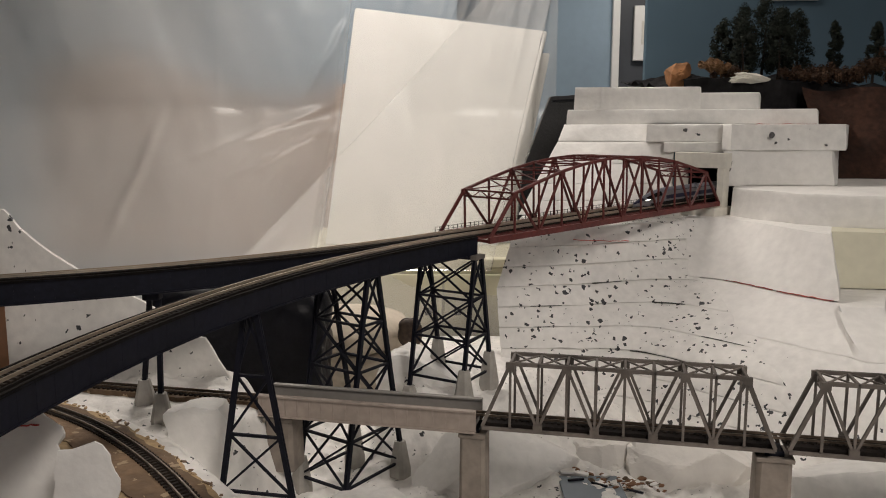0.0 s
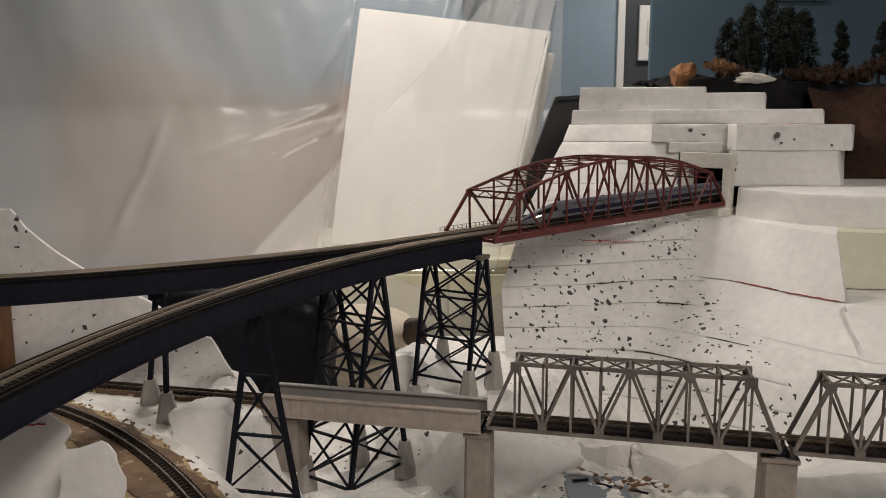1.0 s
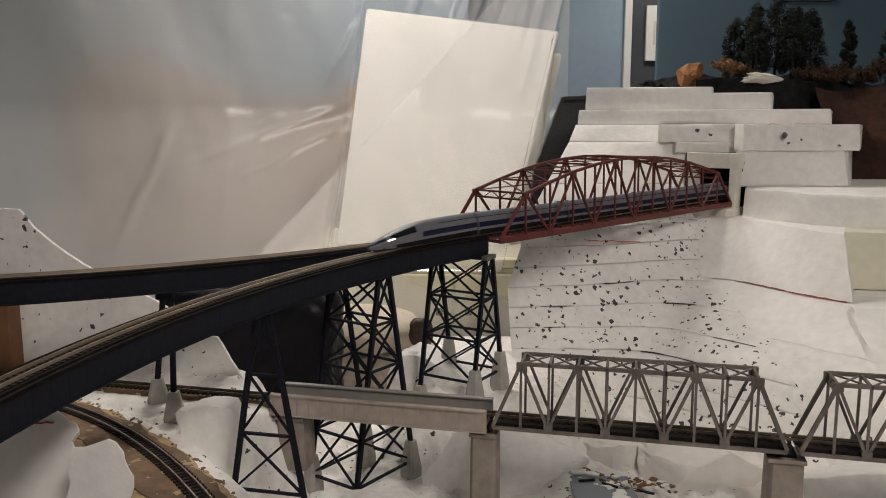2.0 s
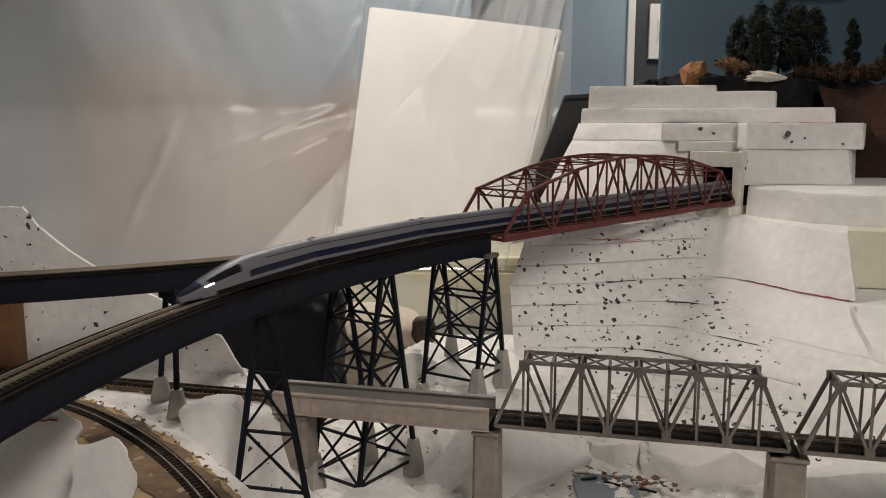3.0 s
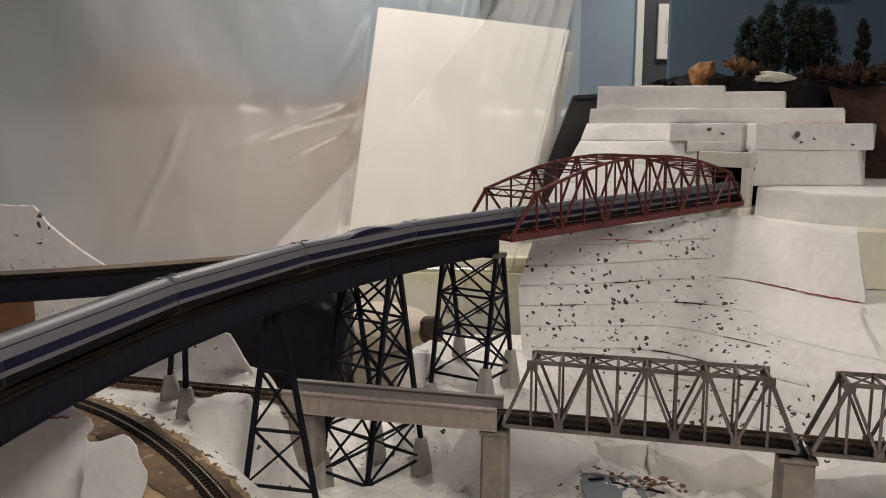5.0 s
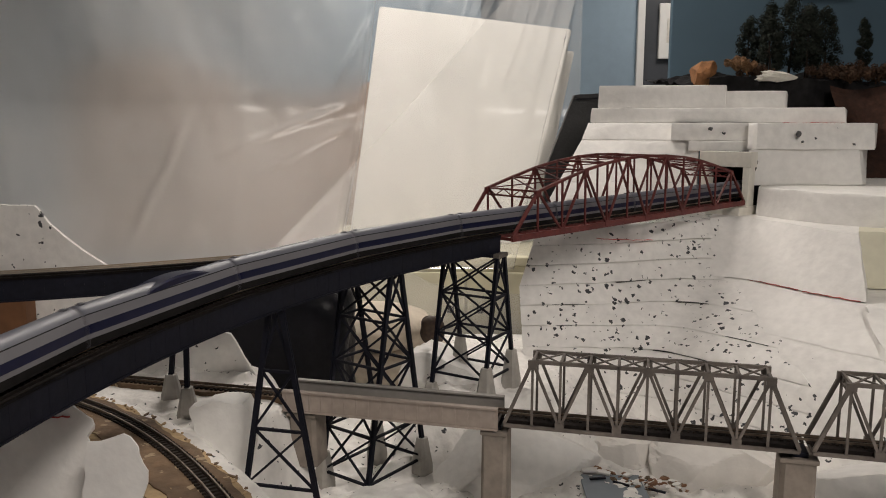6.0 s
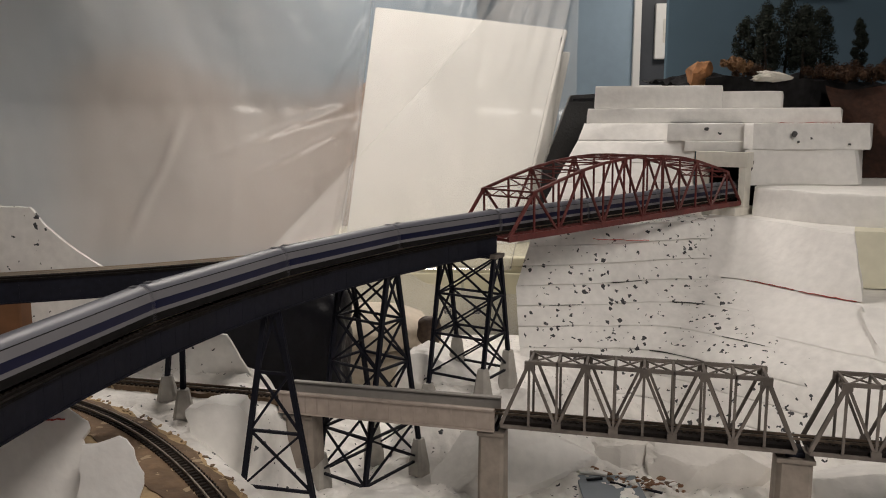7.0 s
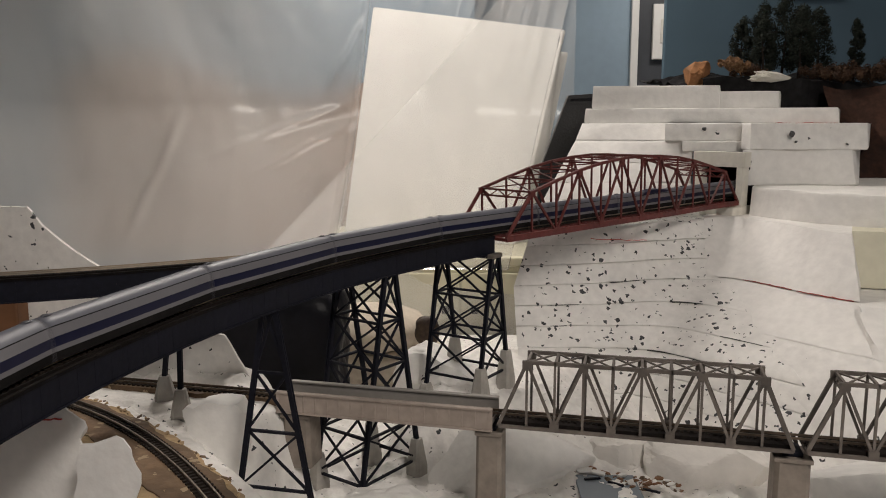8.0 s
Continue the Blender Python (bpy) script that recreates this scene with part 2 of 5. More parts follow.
def doorway():
    """White casing with a dark door leaf and a framed picture beside the layout's backdrop."""
    y = 3.6
    bm = bmesh.new(); box(bm, (-0.6, y + 0.02, 0.0), (0.74, y + 0.12, 2.5))
    tagged(part("wall_partition", bm, BLUE_WALL), "pale blue painted partition wall", "wall", kind="structure")
    bm = bmesh.new(); box(bm, (-3.0, y - 0.6, 0.0), (0.05, y - 0.5, 2.5))
    tagged(part("wall_partition_west", bm, BLUE_WALL), "pale blue painted partition wall", "wall", kind="structure")
    d = thing("door_1", pose(0, 0, 0), "dark grey door leaf in white casing", "door", kind="structure")
    bm = bmesh.new(); box(bm, (0.74, y, 0.0), (0.772, y + 0.08, 2.45), 0.003)
    part("door_casing", bm, WHITE_TRIM, d)
    bm = bmesh.new(); box(bm, (0.772, y + 0.03, EYE + 0.19), (1.6, y + 0.08, 2.45), 0.003)
    part("door_leaf", bm, DARK_DOOR, d)
    bm = bmesh.new(); box(bm, (0.772, y, 0.0), (1.6, y + 0.07, EYE + 0.187), 0.003)
    part("door_rail", bm, WHITE_TRIM, d)
    p = thing("picture_frame", pose(0, 0, 0), "small framed picture with wide cream mat", "picture")
    bm = bmesh.new(); box(bm, (0.835, y + 0.008, EYE + 0.30), (0.99, y + 0.03, EYE + 0.535), 0.003)
    part("mat_board", bm, WHITE_TRIM, p)
    bm = bmesh.new(); box(bm, (0.868, y + 0.004, EYE + 0.37), (0.96, y + 0.012, EYE + 0.47), 0.001)
    part("print", bm, PORTAL_MAT, p, "grey-green print")


def backdrop_board():
    bm = bmesh.new(); box(bm, (0.566, 2.3, EYE - 0.5), (2.6, 2.325, EYE + 0.75), 0.002)
    tagged(part("backdrop", bm, SKY_BOARD), "sky blue painted backdrop board", "backdrop", kind="structure")
    bm = bmesh.new(); box(bm, (0.90, 2.285, EYE + 0.352), (1.035, 2.299, EYE + 0.40), 0.002)
    tagged(part("notice_card", bm, WHITE_TRIM), "white card fixed on the blue backdrop", "card")


SKY_BOARD = mat("backdrop_blue_paint", (0.10, 0.16, 0.21), 0.6, scale=8, grain=0.04, blotch=0.08, bump=0.05)


FOLDS = (
    (-0.37, -0.36, -0.225, -0.11, 0.004, 0.017), (-0.32, -0.36, -0.20, -0.12, 0.003, 0.009),
    (-0.55, -0.06, -0.25, 0.06, 0.0025, 0.010), (-0.46, -0.10, -0.24, 0.02, 0.002, 0.008),
    (0.00, 0.22, 0.07, 0.40, 0.007, 0.006), (0.03, 0.20, 0.10, 0.42, 0.006, 0.005), (0.08, 0.08, 0.17, 0.36, 0.006, 0.007),
    (-0.10, 0.26, -0.04, 0.40, 0.005, 0.006), (0.20, -0.05, 0.25, 0.34, 0.008, 0.008), (0.14, 0.0, 0.22, 0.36, 0.005, 0.006),
    (-0.70, -0.22, -0.62, 0.02, 0.004, 0.012), (-0.30, 0.10, -0.22, 0.24, 0.004, 0.008),
)


def plastic_sheet():
    m = bpy.data.materials.new("milky_plastic_film")
    m.use_nodes = True
    nt = m.node_tree
    b = nt.nodes["Principled BSDF"]
    out = nt.nodes["Material Output"]
    b.inputs["Base Color"].default_value = (0.82, 0.80, 0.77, 1)
    b.inputs["Roughness"].default_value = 0.46
    b.inputs["Specular IOR Level"].default_value = 0.8
    clear = nt.nodes.new("ShaderNodeBsdfTransparent")
    hazy = nt.nodes.new("ShaderNodeBsdfRefraction")
    hazy.inputs["IOR"].default_value, hazy.inputs["Roughness"].default_value = 1.12, 0.65
    tr = nt.nodes.new("ShaderNodeMixShader")
    mx = nt.nodes.new("ShaderNodeMixShader")
    tc = nt.nodes.new("ShaderNodeTexCoord")
    mp = nt.nodes.new("ShaderNodeMapping")
    mp.inputs["Rotation"].default_value = (0, 0.5, 0)
    mp.inputs["Scale"].default_value = (5, 5, 1.2)
    n = nt.nodes.new("ShaderNodeTexNoise")
    n.inputs["Scale"].default_value, n.inputs["Detail"].default_value = 3, 6
    nt.links.new(tc.outputs["Object"], mp.inputs["Vector"])
    nt.links.new(mp.outputs["Vector"], n.inputs["Vector"])
    r = nt.nodes.new("ShaderNodeMapRange")
    r.inputs["From Min"].default_value, r.inputs["From Max"].default_value = 0.3, 0.75
    r.inputs["To Min"].default_value, r.inputs["To Max"].default_value = 0.50, 0.66
    nt.links.new(n.outputs["Fac"], r.inputs["Value"])
    sx = nt.nodes.new("ShaderNodeSeparateXYZ")
    nt.links.new(tc.outputs["Object"], sx.inputs[0])
    layers = nt.nodes.new("ShaderNodeMapRange")
    layers.inputs["From Min"].default_value, layers.inputs["From Max"].default_value = -0.50, -0.22
    layers.inputs["To Min"].default_value, layers.inputs["To Max"].default_value = 0.76, 0.40
    nt.links.new(sx.outputs[0], layers.inputs["Value"])
    off = nt.nodes.new("ShaderNodeMapRange")
    off.inputs["From Min"].default_value, off.inputs["From Max"].default_value = -0.432, -0.412
    off.inputs["To Min"].default_value, off.inputs["To Max"].default_value = 1.0, 0.0
    slant = nt.nodes.new("ShaderNodeVectorMath")
    slant.operation = "DOT_PRODUCT"
    slant.inputs[1].default_value = (1.0, 0.0, -0.118)
    nt.links.new(tc.outputs["Object"], slant.inputs[0])
    nt.links.new(slant.outputs["Value"], off.inputs["Value"])
    nt.links.new(off.outputs["Result"], tr.inputs[0])
    nt.links.new(clear.outputs[0], tr.inputs[1])
    nt.links.new(hazy.outputs[0], tr.inputs[2])
    mul = nt.nodes.new("ShaderNodeMath")
    mul.operation = "MULTIPLY"
    nt.links.new(r.outputs["Result"], mul.inputs[0])
    nt.links.new(layers.outputs["Result"], mul.inputs[1])
    nt.links.new(mul.outputs[0], mx.inputs[0])
    bp = nt.nodes.new("ShaderNodeBump")
    bp.inputs["Strength"].default_value, bp.inputs["Distance"].default_value = 0.15, 0.01
    nt.links.new(n.outputs["Fac"], bp.inputs["Height"])
    nt.links.new(bp.outputs["Normal"], b.inputs["Normal"])
    nt.links.new(tr.outputs[0], mx.inputs[1])
    nt.links.new(b.outputs[0], mx.inputs[2])
    gl = nt.nodes.new("ShaderNodeBsdfGlossy")
    gl.inputs["Roughness"].default_value = 0.21
    fr = nt.nodes.new("ShaderNodeFresnel")
    fr.inputs["IOR"].default_value = 1.5
    skin = nt.nodes.new("ShaderNodeMixShader")
    nt.links.new(fr.outputs[0], skin.inputs[0])
    nt.links.new(mx.outputs[0], skin.inputs[1])
    nt.links.new(gl.outputs[0], skin.inputs[2])
    nt.links.new(skin.outputs[0], out.inputs[0])
    bm = bmesh.new()
    nx, nz = 400, 300
    grid = []
    for i in range(nx + 1):
        col = []
        for j in range(nz + 1):
            x = -1.75 + 2.02 * i / nx
            z = EYE - 0.6 + 1.65 * j / nz
            w = noise.noise(Vector((x * 3 + z * 1.6, 0.3, z * 0.8))) * 0.02 + noise.noise(Vector((x * 10 + z * 6, 4.3, z * 1.2))) * 0.003
            w += 0.0008 * noise.noise(Vector((x * 26, z * 26, 2)))
            for fx, fz, gx, gz, am, wd in FOLDS:
                ex, ez = gx - fx, gz - fz
                u = ((x - fx) * ex + (z - EYE - fz) * ez) / (ex * ex + ez * ez)
                off = ((x - fx) * ez - (z - EYE - fz) * ex) / math.hypot(ex, ez) + 0.006 * noise.noise(Vector((u * 3, am * 900, 0)))
                ends = max(0.0, 1 - max(0.0, abs(u - 0.5) - 0.35) * 2.2)
                w -= am * ends * ends * math.exp(-(off / wd) ** 2)
            pull = max(0.0, min(1.0, (z - EYE - 0.05) / 0.3)) * max(0.0, 1 - abs(x - 0.08 - 0.25 * (z - EYE - 0.3)) / 0.28)
            w += 0.012 * pull * noise.noise(Vector(((x - 0.25 * z) * 34, 0.5, z * 0.7)))
            w += 0.0025 * noise.noise(Vector(((x + 0.35 * z) * 15, 3.1, z * 1.2))) * max(0.0, min(1.0, (x + 1.2) * 1.5))
            low = max(0.0, EYE + 0.06 - z)
            lie = 1.94 + 0.30 * min(0.0, x + 0.08) - 0.10 * min(0.0, x + 0.5) - 0.55 * low * low / (low + 0.12)
            col.append(bm.verts.new((x, lie + w, z)))
        grid.append(col)
    for i in range(nx):
        for j in range(nz):
            bm.faces.new((grid[i][j], grid[i + 1][j], grid[i + 1][j + 1], grid[i][j + 1]))
    film = part("plastic_sheet", bm, m, smooth=True)
    film.visible_shadow = False
    tagged(film, "crinkled milky plastic dust sheet hanging behind the layout", "plastic sheet")
    # a loose flap of the same film, pulled down across the leaning board
    bm = bmesh.new()
    na, nb = 160, 110
    grid = []
    for i in range(na + 1):
        a = i / na
        ex, ez = -0.49 + 0.66 * a, -0.34 + 0.72 * a
        row = []
        for j in range(nb + 1):
            b = j / nb
            reach = 0.50 * b
            x, z = ex + reach * 0.80, ez - reach * 0.62
            x = min(x, 0.112 + 0.23 * (z + 0.287) - 0.004 * b)
            z = max(z, -0.30 - 0.004 * b)
            y = 1.885 + 0.30 * min(0.0, x + 0.08) - 0.10 * min(reach, 0.35) - 0.55 * max(0.0, 0.10 - z) ** 1.6
            y += 0.004 * noise.noise(Vector((reach * 14, a * 1.6, 6))) * min(1, 6 * b) + 0.0007 * noise.noise(Vector((reach * 50, a * 3, 9)))
            y -= (0.004 * math.exp(-(reach / 0.012) ** 2) + 0.003 * math.exp(-((reach - 0.045) / 0.016) ** 2)) * max(0.0, 1 - a * 1.3)
            row.append(bm.verts.new((x, y, EYE + z)))
        grid.append(row)
    for i in range(na):
        for j in range(nb):
            bm.faces.new((grid[i][j], grid[i + 1][j], grid[i + 1][j + 1], grid[i][j + 1]))
    film = part("plastic_flap", bm, m, smooth=True)
    film.visible_shadow = False
    tagged(film, "loose flap of clear plastic film over the foam board", "plastic sheet")


def leaning_board():
    for (a, b, c, d), mm in ((((-0.223, 2.10, 0.306), (0.261, 2.06, 0.243), (0.138, 1.985, -0.287), (-0.296, 2.0, -0.287)), BOARD),
                             (((0.20, 2.12, 0.20), (0.275, 2.11, 0.194), (0.175, 2.03, -0.287), (0.06, 2.04, -0.287)), BOARD)):
        bm = bmesh.new()
        quad = [Vector((x, y, z + EYE)) for x, y, z in (a, b, c, d)]
        back = [q + Vector((0, 0.022, 0)) for q in quad]
        v1 = [bm.verts.new(q) for q in quad]
        v2 = [bm.verts.new(q) for q in back]
        bm.faces.new(v1); bm.faces.new(list(reversed(v2)))
        for i in range(4):
            bm.faces.new((v1[i], v2[i], v2[(i + 1) % 4], v1[(i + 1) % 4]))
        bmesh.ops.bevel(bm, geom=bm.edges[:], offset=0.003, segments=2, affect="EDGES")
        tagged(part("foam_board", bm, mm), "white insulation foam board leaning behind the layout", "foam board", "leaning boards")


# Weak glow for the diffusers of the added, unseen ceiling fixtures.
ADDED_PANEL_GLOW = bpy.data.materials.new("added_panel_glow")
ADDED_PANEL_GLOW.use_nodes = True
ADDED_PANEL_GLOW.node_tree.nodes["Principled BSDF"].inputs["Emission Color"].default_value = (1, 0.94, 0.87, 1)
ADDED_PANEL_GLOW.node_tree.nodes["Principled BSDF"].inputs["Emission Strength"].default_value = 2
room()
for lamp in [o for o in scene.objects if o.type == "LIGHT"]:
    unseen_fixture(lamp.location.x, lamp.location.y, lamp.data.size, lamp.data.size_y)
doorway()
backdrop_board()
plastic_sheet()
leaning_board()


# ---- foam terrain ----
def lerp_curve(curves, z):
    for (z1, c1), (z0, c0) in zip(curves, curves[1:]):
        if z0 <= z <= z1:
            k = (z - z0) / (z1 - z0)
            return [(a[0] * k + b[0] * (1 - k), a[1] * k + b[1] * (1 - k)) for a, b in zip(c1, c0)]
    return curves[0][1] if z > curves[0][0] else curves[-1][1]


def slab(name, front, back, z0, z1, material, label, seed, batter=0.0, rough=0.0014, flute=0.0):
    """A cut foam slab: front(z) gives the plan points of its front edge from left to right; a straight back closes it."""
    edge_at = front if callable(front) else (lambda z: front)
    first = [Vector(q) for q in edge_at((z0 + z1) / 2)]
    counts = [max(1, int((a - b).length / 0.007)) for a, b in zip(first, first[1:])]
    bm = bmesh.new()
    rings, levels = [], 8
    heights = [0.0, 0.03, 0.11, 0.3, 0.5, 0.7, 0.89, 0.97, 1.0]
    for k in range(levels + 1):
        t = heights[k]
        z = z0 + (z1 - z0) * t
        ends = [Vector(q) for q in edge_at(z)]
        pts = []
        for (a, b), n in zip(zip(ends, ends[1:]), counts):
            pts += [a.lerp(b, i / n) for i in range(n)]
        pts.append(ends[-1])
        left = ends[0].x * back / ends[0].y + 0.03
        right = ends[-1].x * (back / ends[-1].y if ends[-1].x < 0.9 else 1)
        cen = Vector((sum(p.x for p in pts) / len(pts), back))
        ring = []
        seam = 1.0 if k in (0, levels) else 0.3 if k in (1, levels - 1) else 0.0
        for p in pts:
            q = (cen - p).normalized()
            amount = batter * t + seam * max(0.0, 0.0012 + 0.0034 * noise.noise(Vector((p.x * 30, p.y * 30, z * 9)))) + rough * noise.noise(Vector((p.x * 40, p.y * 40, z * 40 + seed)))
            amount += rough * 2.0 * noise.noise(Vector((p.x * 9, p.y * 9, z * 9)))
            amount += 0.0005 * noise.noise(Vector((p.x * 110, p.y * 110, z * 110)))
            amount += flute * noise.noise(Vector((p.x * 26, p.y * 8, seed)))
            p = p + q * amount
            ring.append(bm.verts.new((p.x, p.y, EYE + z)))
        ring += [bm.verts.new((right, back, EYE + z)), bm.verts.new((max(left, ends[0].x), back, EYE + z))]
        rings.append(ring)
    n = len(rings[0])
    for a, b in zip(rings, rings[1:]):
        for i in range(n):
            bm.faces.new((a[i], a[(i + 1) % n], b[(i + 1) % n], b[i]))
    bm.faces.new(rings[-1])
    bm.faces.new(list(reversed(rings[0])))
    ob = part(name, bm, material, smooth=True)
    ob.data.set_sharp_from_angle(angle=radians(32))
    return tagged(ob, label, "foam slab", "mountain slabs")


MOUNTAIN = (
    (-0.130, ((0.107, 1.15), (0.2, 1.17), (0.30, 1.21), (0.38, 1.25), (0.43, 1.27), (0.47, 1.20), (0.515, 1.06), (0.60, 1.03), (1.1, 1.0))),
    (-0.220, ((0.076, 1.11), (0.2, 1.13), (0.28, 1.16), (0.35, 1.165), (0.40, 1.14), (0.45, 1.06), (0.50, 0.99), (0.54, 0.96), (1.1, 0.93))),
    (-0.290, ((0.079, 1.08), (0.17, 1.08), (0.24, 1.075), (0.29, 1.05), (0.33, 1.0), (0.378, 0.95), (0.45, 0.87), (0.56, 0.82), (1.1, 0.8))),
    (-0.400, ((0.09, 1.04), (0.16, 1.02), (0.22, 1.0), (0.26, 0.97), (0.30, 0.92), (0.34, 0.87), (0.42, 0.80), (0.52, 0.76), (1.1, 0.75))),
)
UPPER = (
    (0.076, ((0.245, 1.50), (0.33, 1.49), (0.43, 1.47), (0.563, 1.45))),
    (0.036, ((0.232, 1.49), (0.33, 1.46), (0.43, 1.44), (0.563, 1.43))),
    (-0.021, ((0.204, 1.44), (0.25, 1.44), (0.33, 1.42), (0.40, 1.40))),
    (-0.145, ((0.118, 1.30), (0.218, 1.32), (0.343, 1.34), (0.387, 1.35))),
)


def spline(pts, u):
    """Point at u (0 to len - 1) of a smooth curve through plan points."""
    i = min(int(u), len(pts) - 2)
    f = u - i
    p0, p1, p2, p3 = (Vector(pts[min(max(k, 0), len(pts) - 1)]) for k in (i - 1, i, i + 1, i + 2))
    return 0.5 * (2 * p1 + (p2 - p0) * f + (2 * p0 - 5 * p1 + 4 * p2 - p3) * f * f + (3 * p1 - p0 - 3 * p2 + p3) * f ** 3)


SPECKLED_END = ((-0.139, 3.0), (-0.214, 3.2), (-0.23, 4.0), (-0.26, 4.6), (-0.29, 5.1), (-0.34, 5.6), (-0.42, 6.0))


def speckled_end(z):
    for (a, u), (b, v) in zip(SPECKLED_END, SPECKLED_END[1:]):
        if b <= z <= a:
            return u + (v - u) * (a - z) / (a - b)
    return 3.0 if z > -0.2 else 6.0


def face(z, u0, u1, n, out=0.0):
    c = lerp_curve(MOUNTAIN, z)
    return [spline(c, u0 + (u1 - u0) * i / n) - Vector((out * min(1, i), out * min(1, i))) for i in range(n + 1)]


def mountain():
    top = -0.139
    for i in range(10):
        z0, z1 = top - 0.0266 * (i + 1), top - 0.0266 * i - 0.0006
        slab("foam_slab", lambda z: face(z, 0, speckled_end(z) + 0.25, 14), 1.62, z0, z1, FOAM_SPOT, "white foam slab of the mountain with dark specks", i * 7.3, 0.0, 0.0025)
    few = "smooth white foam block forming the mountain flank"
    slab("foam_slab", lambda z: face(z, speckled_end(z), 6.02, 12, 0.002), 1.62, -0.2145, -0.1368, FOAM, few, 2.2, 0.0, 0.003)
    slab("foam_slab", ((0.49, 1.115), (0.527, 1.085), (0.62, 1.065), (1.1, 1.04)), 1.60, -0.2145, -0.1370, CREAM_FOAM, "yellowed foam block set back in the mountain flank", 2.9, 0.0, 0.002)
    slab("foam_slab", lambda z: face(z, speckled_end(z), 7.0, 12, 0.002), 1.62, -0.262, -0.216, FOAM, few, 3.1, 0.0, 0.003)
    slab("foam_slab", lambda z: face(z, speckled_end(z), 8.0, 12, 0.002), 1.62, -0.405, -0.2625, FOAM_FEW, few, 6.2, 0.0, 0.004)
    few = "smooth white foam slab stacked on the mountain"
    for i, (z0, z1) in enumerate(((-0.138, -0.118), (-0.1175, -0.091), (-0.0905, -0.058), (-0.0575, -0.021))):
        slab("foam_slab", lambda z: lerp_curve(UPPER, z), 1.62, z0, z1, FOAM, few, 3 + i, 0.0)
    slab("foam_slab", lambda z: lerp_curve(UPPER, z), 1.62, -0.0205, 0.0095, FOAM, few, 10)
    slab("foam_slab", ((0.462, 1.285), (0.485, 1.225), (0.52, 1.165), (0.57, 1.125), (0.64, 1.10), (1.1, 1.05)), 1.62, -0.1375, -0.092, FOAM, few, 6, 0.008)
    slab("foam_slab", ((0.451, 1.2985), (0.470, 1.318), (0.49, 1.326), (0.56, 1.335), (0.645, 1.326), (0.655, 1.335)), 1.60, -0.0915, -0.0345, FOAM, few, 8, 0.010, 0.002, 0.003)
    slab("foam_slab", ((0.352, 1.402), (0.40, 1.39), (0.466, 1.375), (0.50, 1.37)), 1.62, -0.0205, 0.0095, FOAM_FEW, few, 9, 0.004, 0.003)
    slab("foam_slab", ((0.378, 1.385), (0.43, 1.375), (0.50, 1.37)), 1.62, -0.038, -0.021, FOAM_FEW, "thin white foam strip above the tunnel portal", 19, 0.002, 0.003)
    slab("foam_slab", ((0.466, 1.352), (0.475, 1.335), (0.56, 1.34), (0.668, 1.335)), 1.62, -0.034, 0.0092, FOAM_FEW, few, 9.5, 0.006, 0.004)
    slab("foam_slab", ((0.225, 1.48), (0.45, 1.43), (0.56, 1.42), (0.647, 1.40)), 1.62, 0.010, 0.036, FOAM, few, 11, 0.004, 0.0014, 0.005)
    slab("foam_slab", ((0.240, 1.49), (0.34, 1.478), (0.445, 1.460), (0.462, 1.462), (0.468, 1.48)), 1.62, 0.0365, 0.0765, FOAM, few, 12, 0.003, 0.0014, 0.005)
    slab("foam_slab", ((0.450, 1.470), (0.49, 1.463), (0.545, 1.450), (0.564, 1.454), (0.572, 1.468)), 1.62, 0.0365, 0.066, FOAM, few, 14, 0.002, 0.0014, 0.005)


def seam_mark(a, b, label):
    """A red marker line drawn along a foam joint."""
    bm = bmesh.new()
    a, b = Vector(a), Vector(b)
    n = 14
    pts = [a.lerp(b, i / n) + Vector((0, 0, EYE + 0.0016 * noise.noise(Vector((i * 0.6, a.x * 9, 0))))) for i in range(n + 1)]
    for p, q in zip(pts, pts[1:]):
        beam(bm, p, q, 0.0022, 0.0008)
    tagged(part("marker_line", bm, RED_INK), label, "marker line", "red marks")


def joint_strip(x0, x1, z):
    """A dark strip of uneven width, painting an open joint's shade, that follows the speckled face from x0 to x1 at
    height z.
    """
    c = [p for p in face(z, 0, speckled_end(z), 240) if x0 <= p.x <= x1]
    bm = bmesh.new()
    for i, (p, q) in enumerate(zip(c, c[1:])):
        h = 0.0002 + 0.0011 * abs(noise.noise(Vector((p.x * 90, z * 70, 3))))
        beam(bm, (p.x, p.y + 0.0022, EYE + z), (q.x, q.y + 0.0022, EYE + z), 0.005, h)
    tagged(part("open_joint", bm, JOINT_SHADE), "dark strip painting the shade of a joint between speckled foam slabs", "joint", "open joints")


# Dark colour that stands in for the shade inside the joints.
JOINT_SHADE = mat("painted_joint_shade", (0.05, 0.046, 0.044), 0.9, scale=150, grain=0.3, blotch=0.3, bump=0.2)
RED_INK = mat("red_marker_ink", (0.42, 0.05, 0.04), 0.6, scale=150, grain=0.3, blotch=0.4, bump=0.0)


BEND_PTS = []


def bank(x, y):
    """Distance to the nearer of the two lower tracks."""
    if not BEND_PTS:
        BEND_PTS.extend(bend_line(i / 30 * 1.15)[0] for i in range(31))
    d = min(math.hypot(p.x - x, p.y - y) for p in BEND_PTS)
    q = Vector((x - LOW_P.x, y - LOW_P.y, 0))
    d2 = abs(q.x * LOW_DIR.y - q.y * LOW_DIR.x) + 2.5 * max(0.0, x + 0.19)
    return min(d, d2)


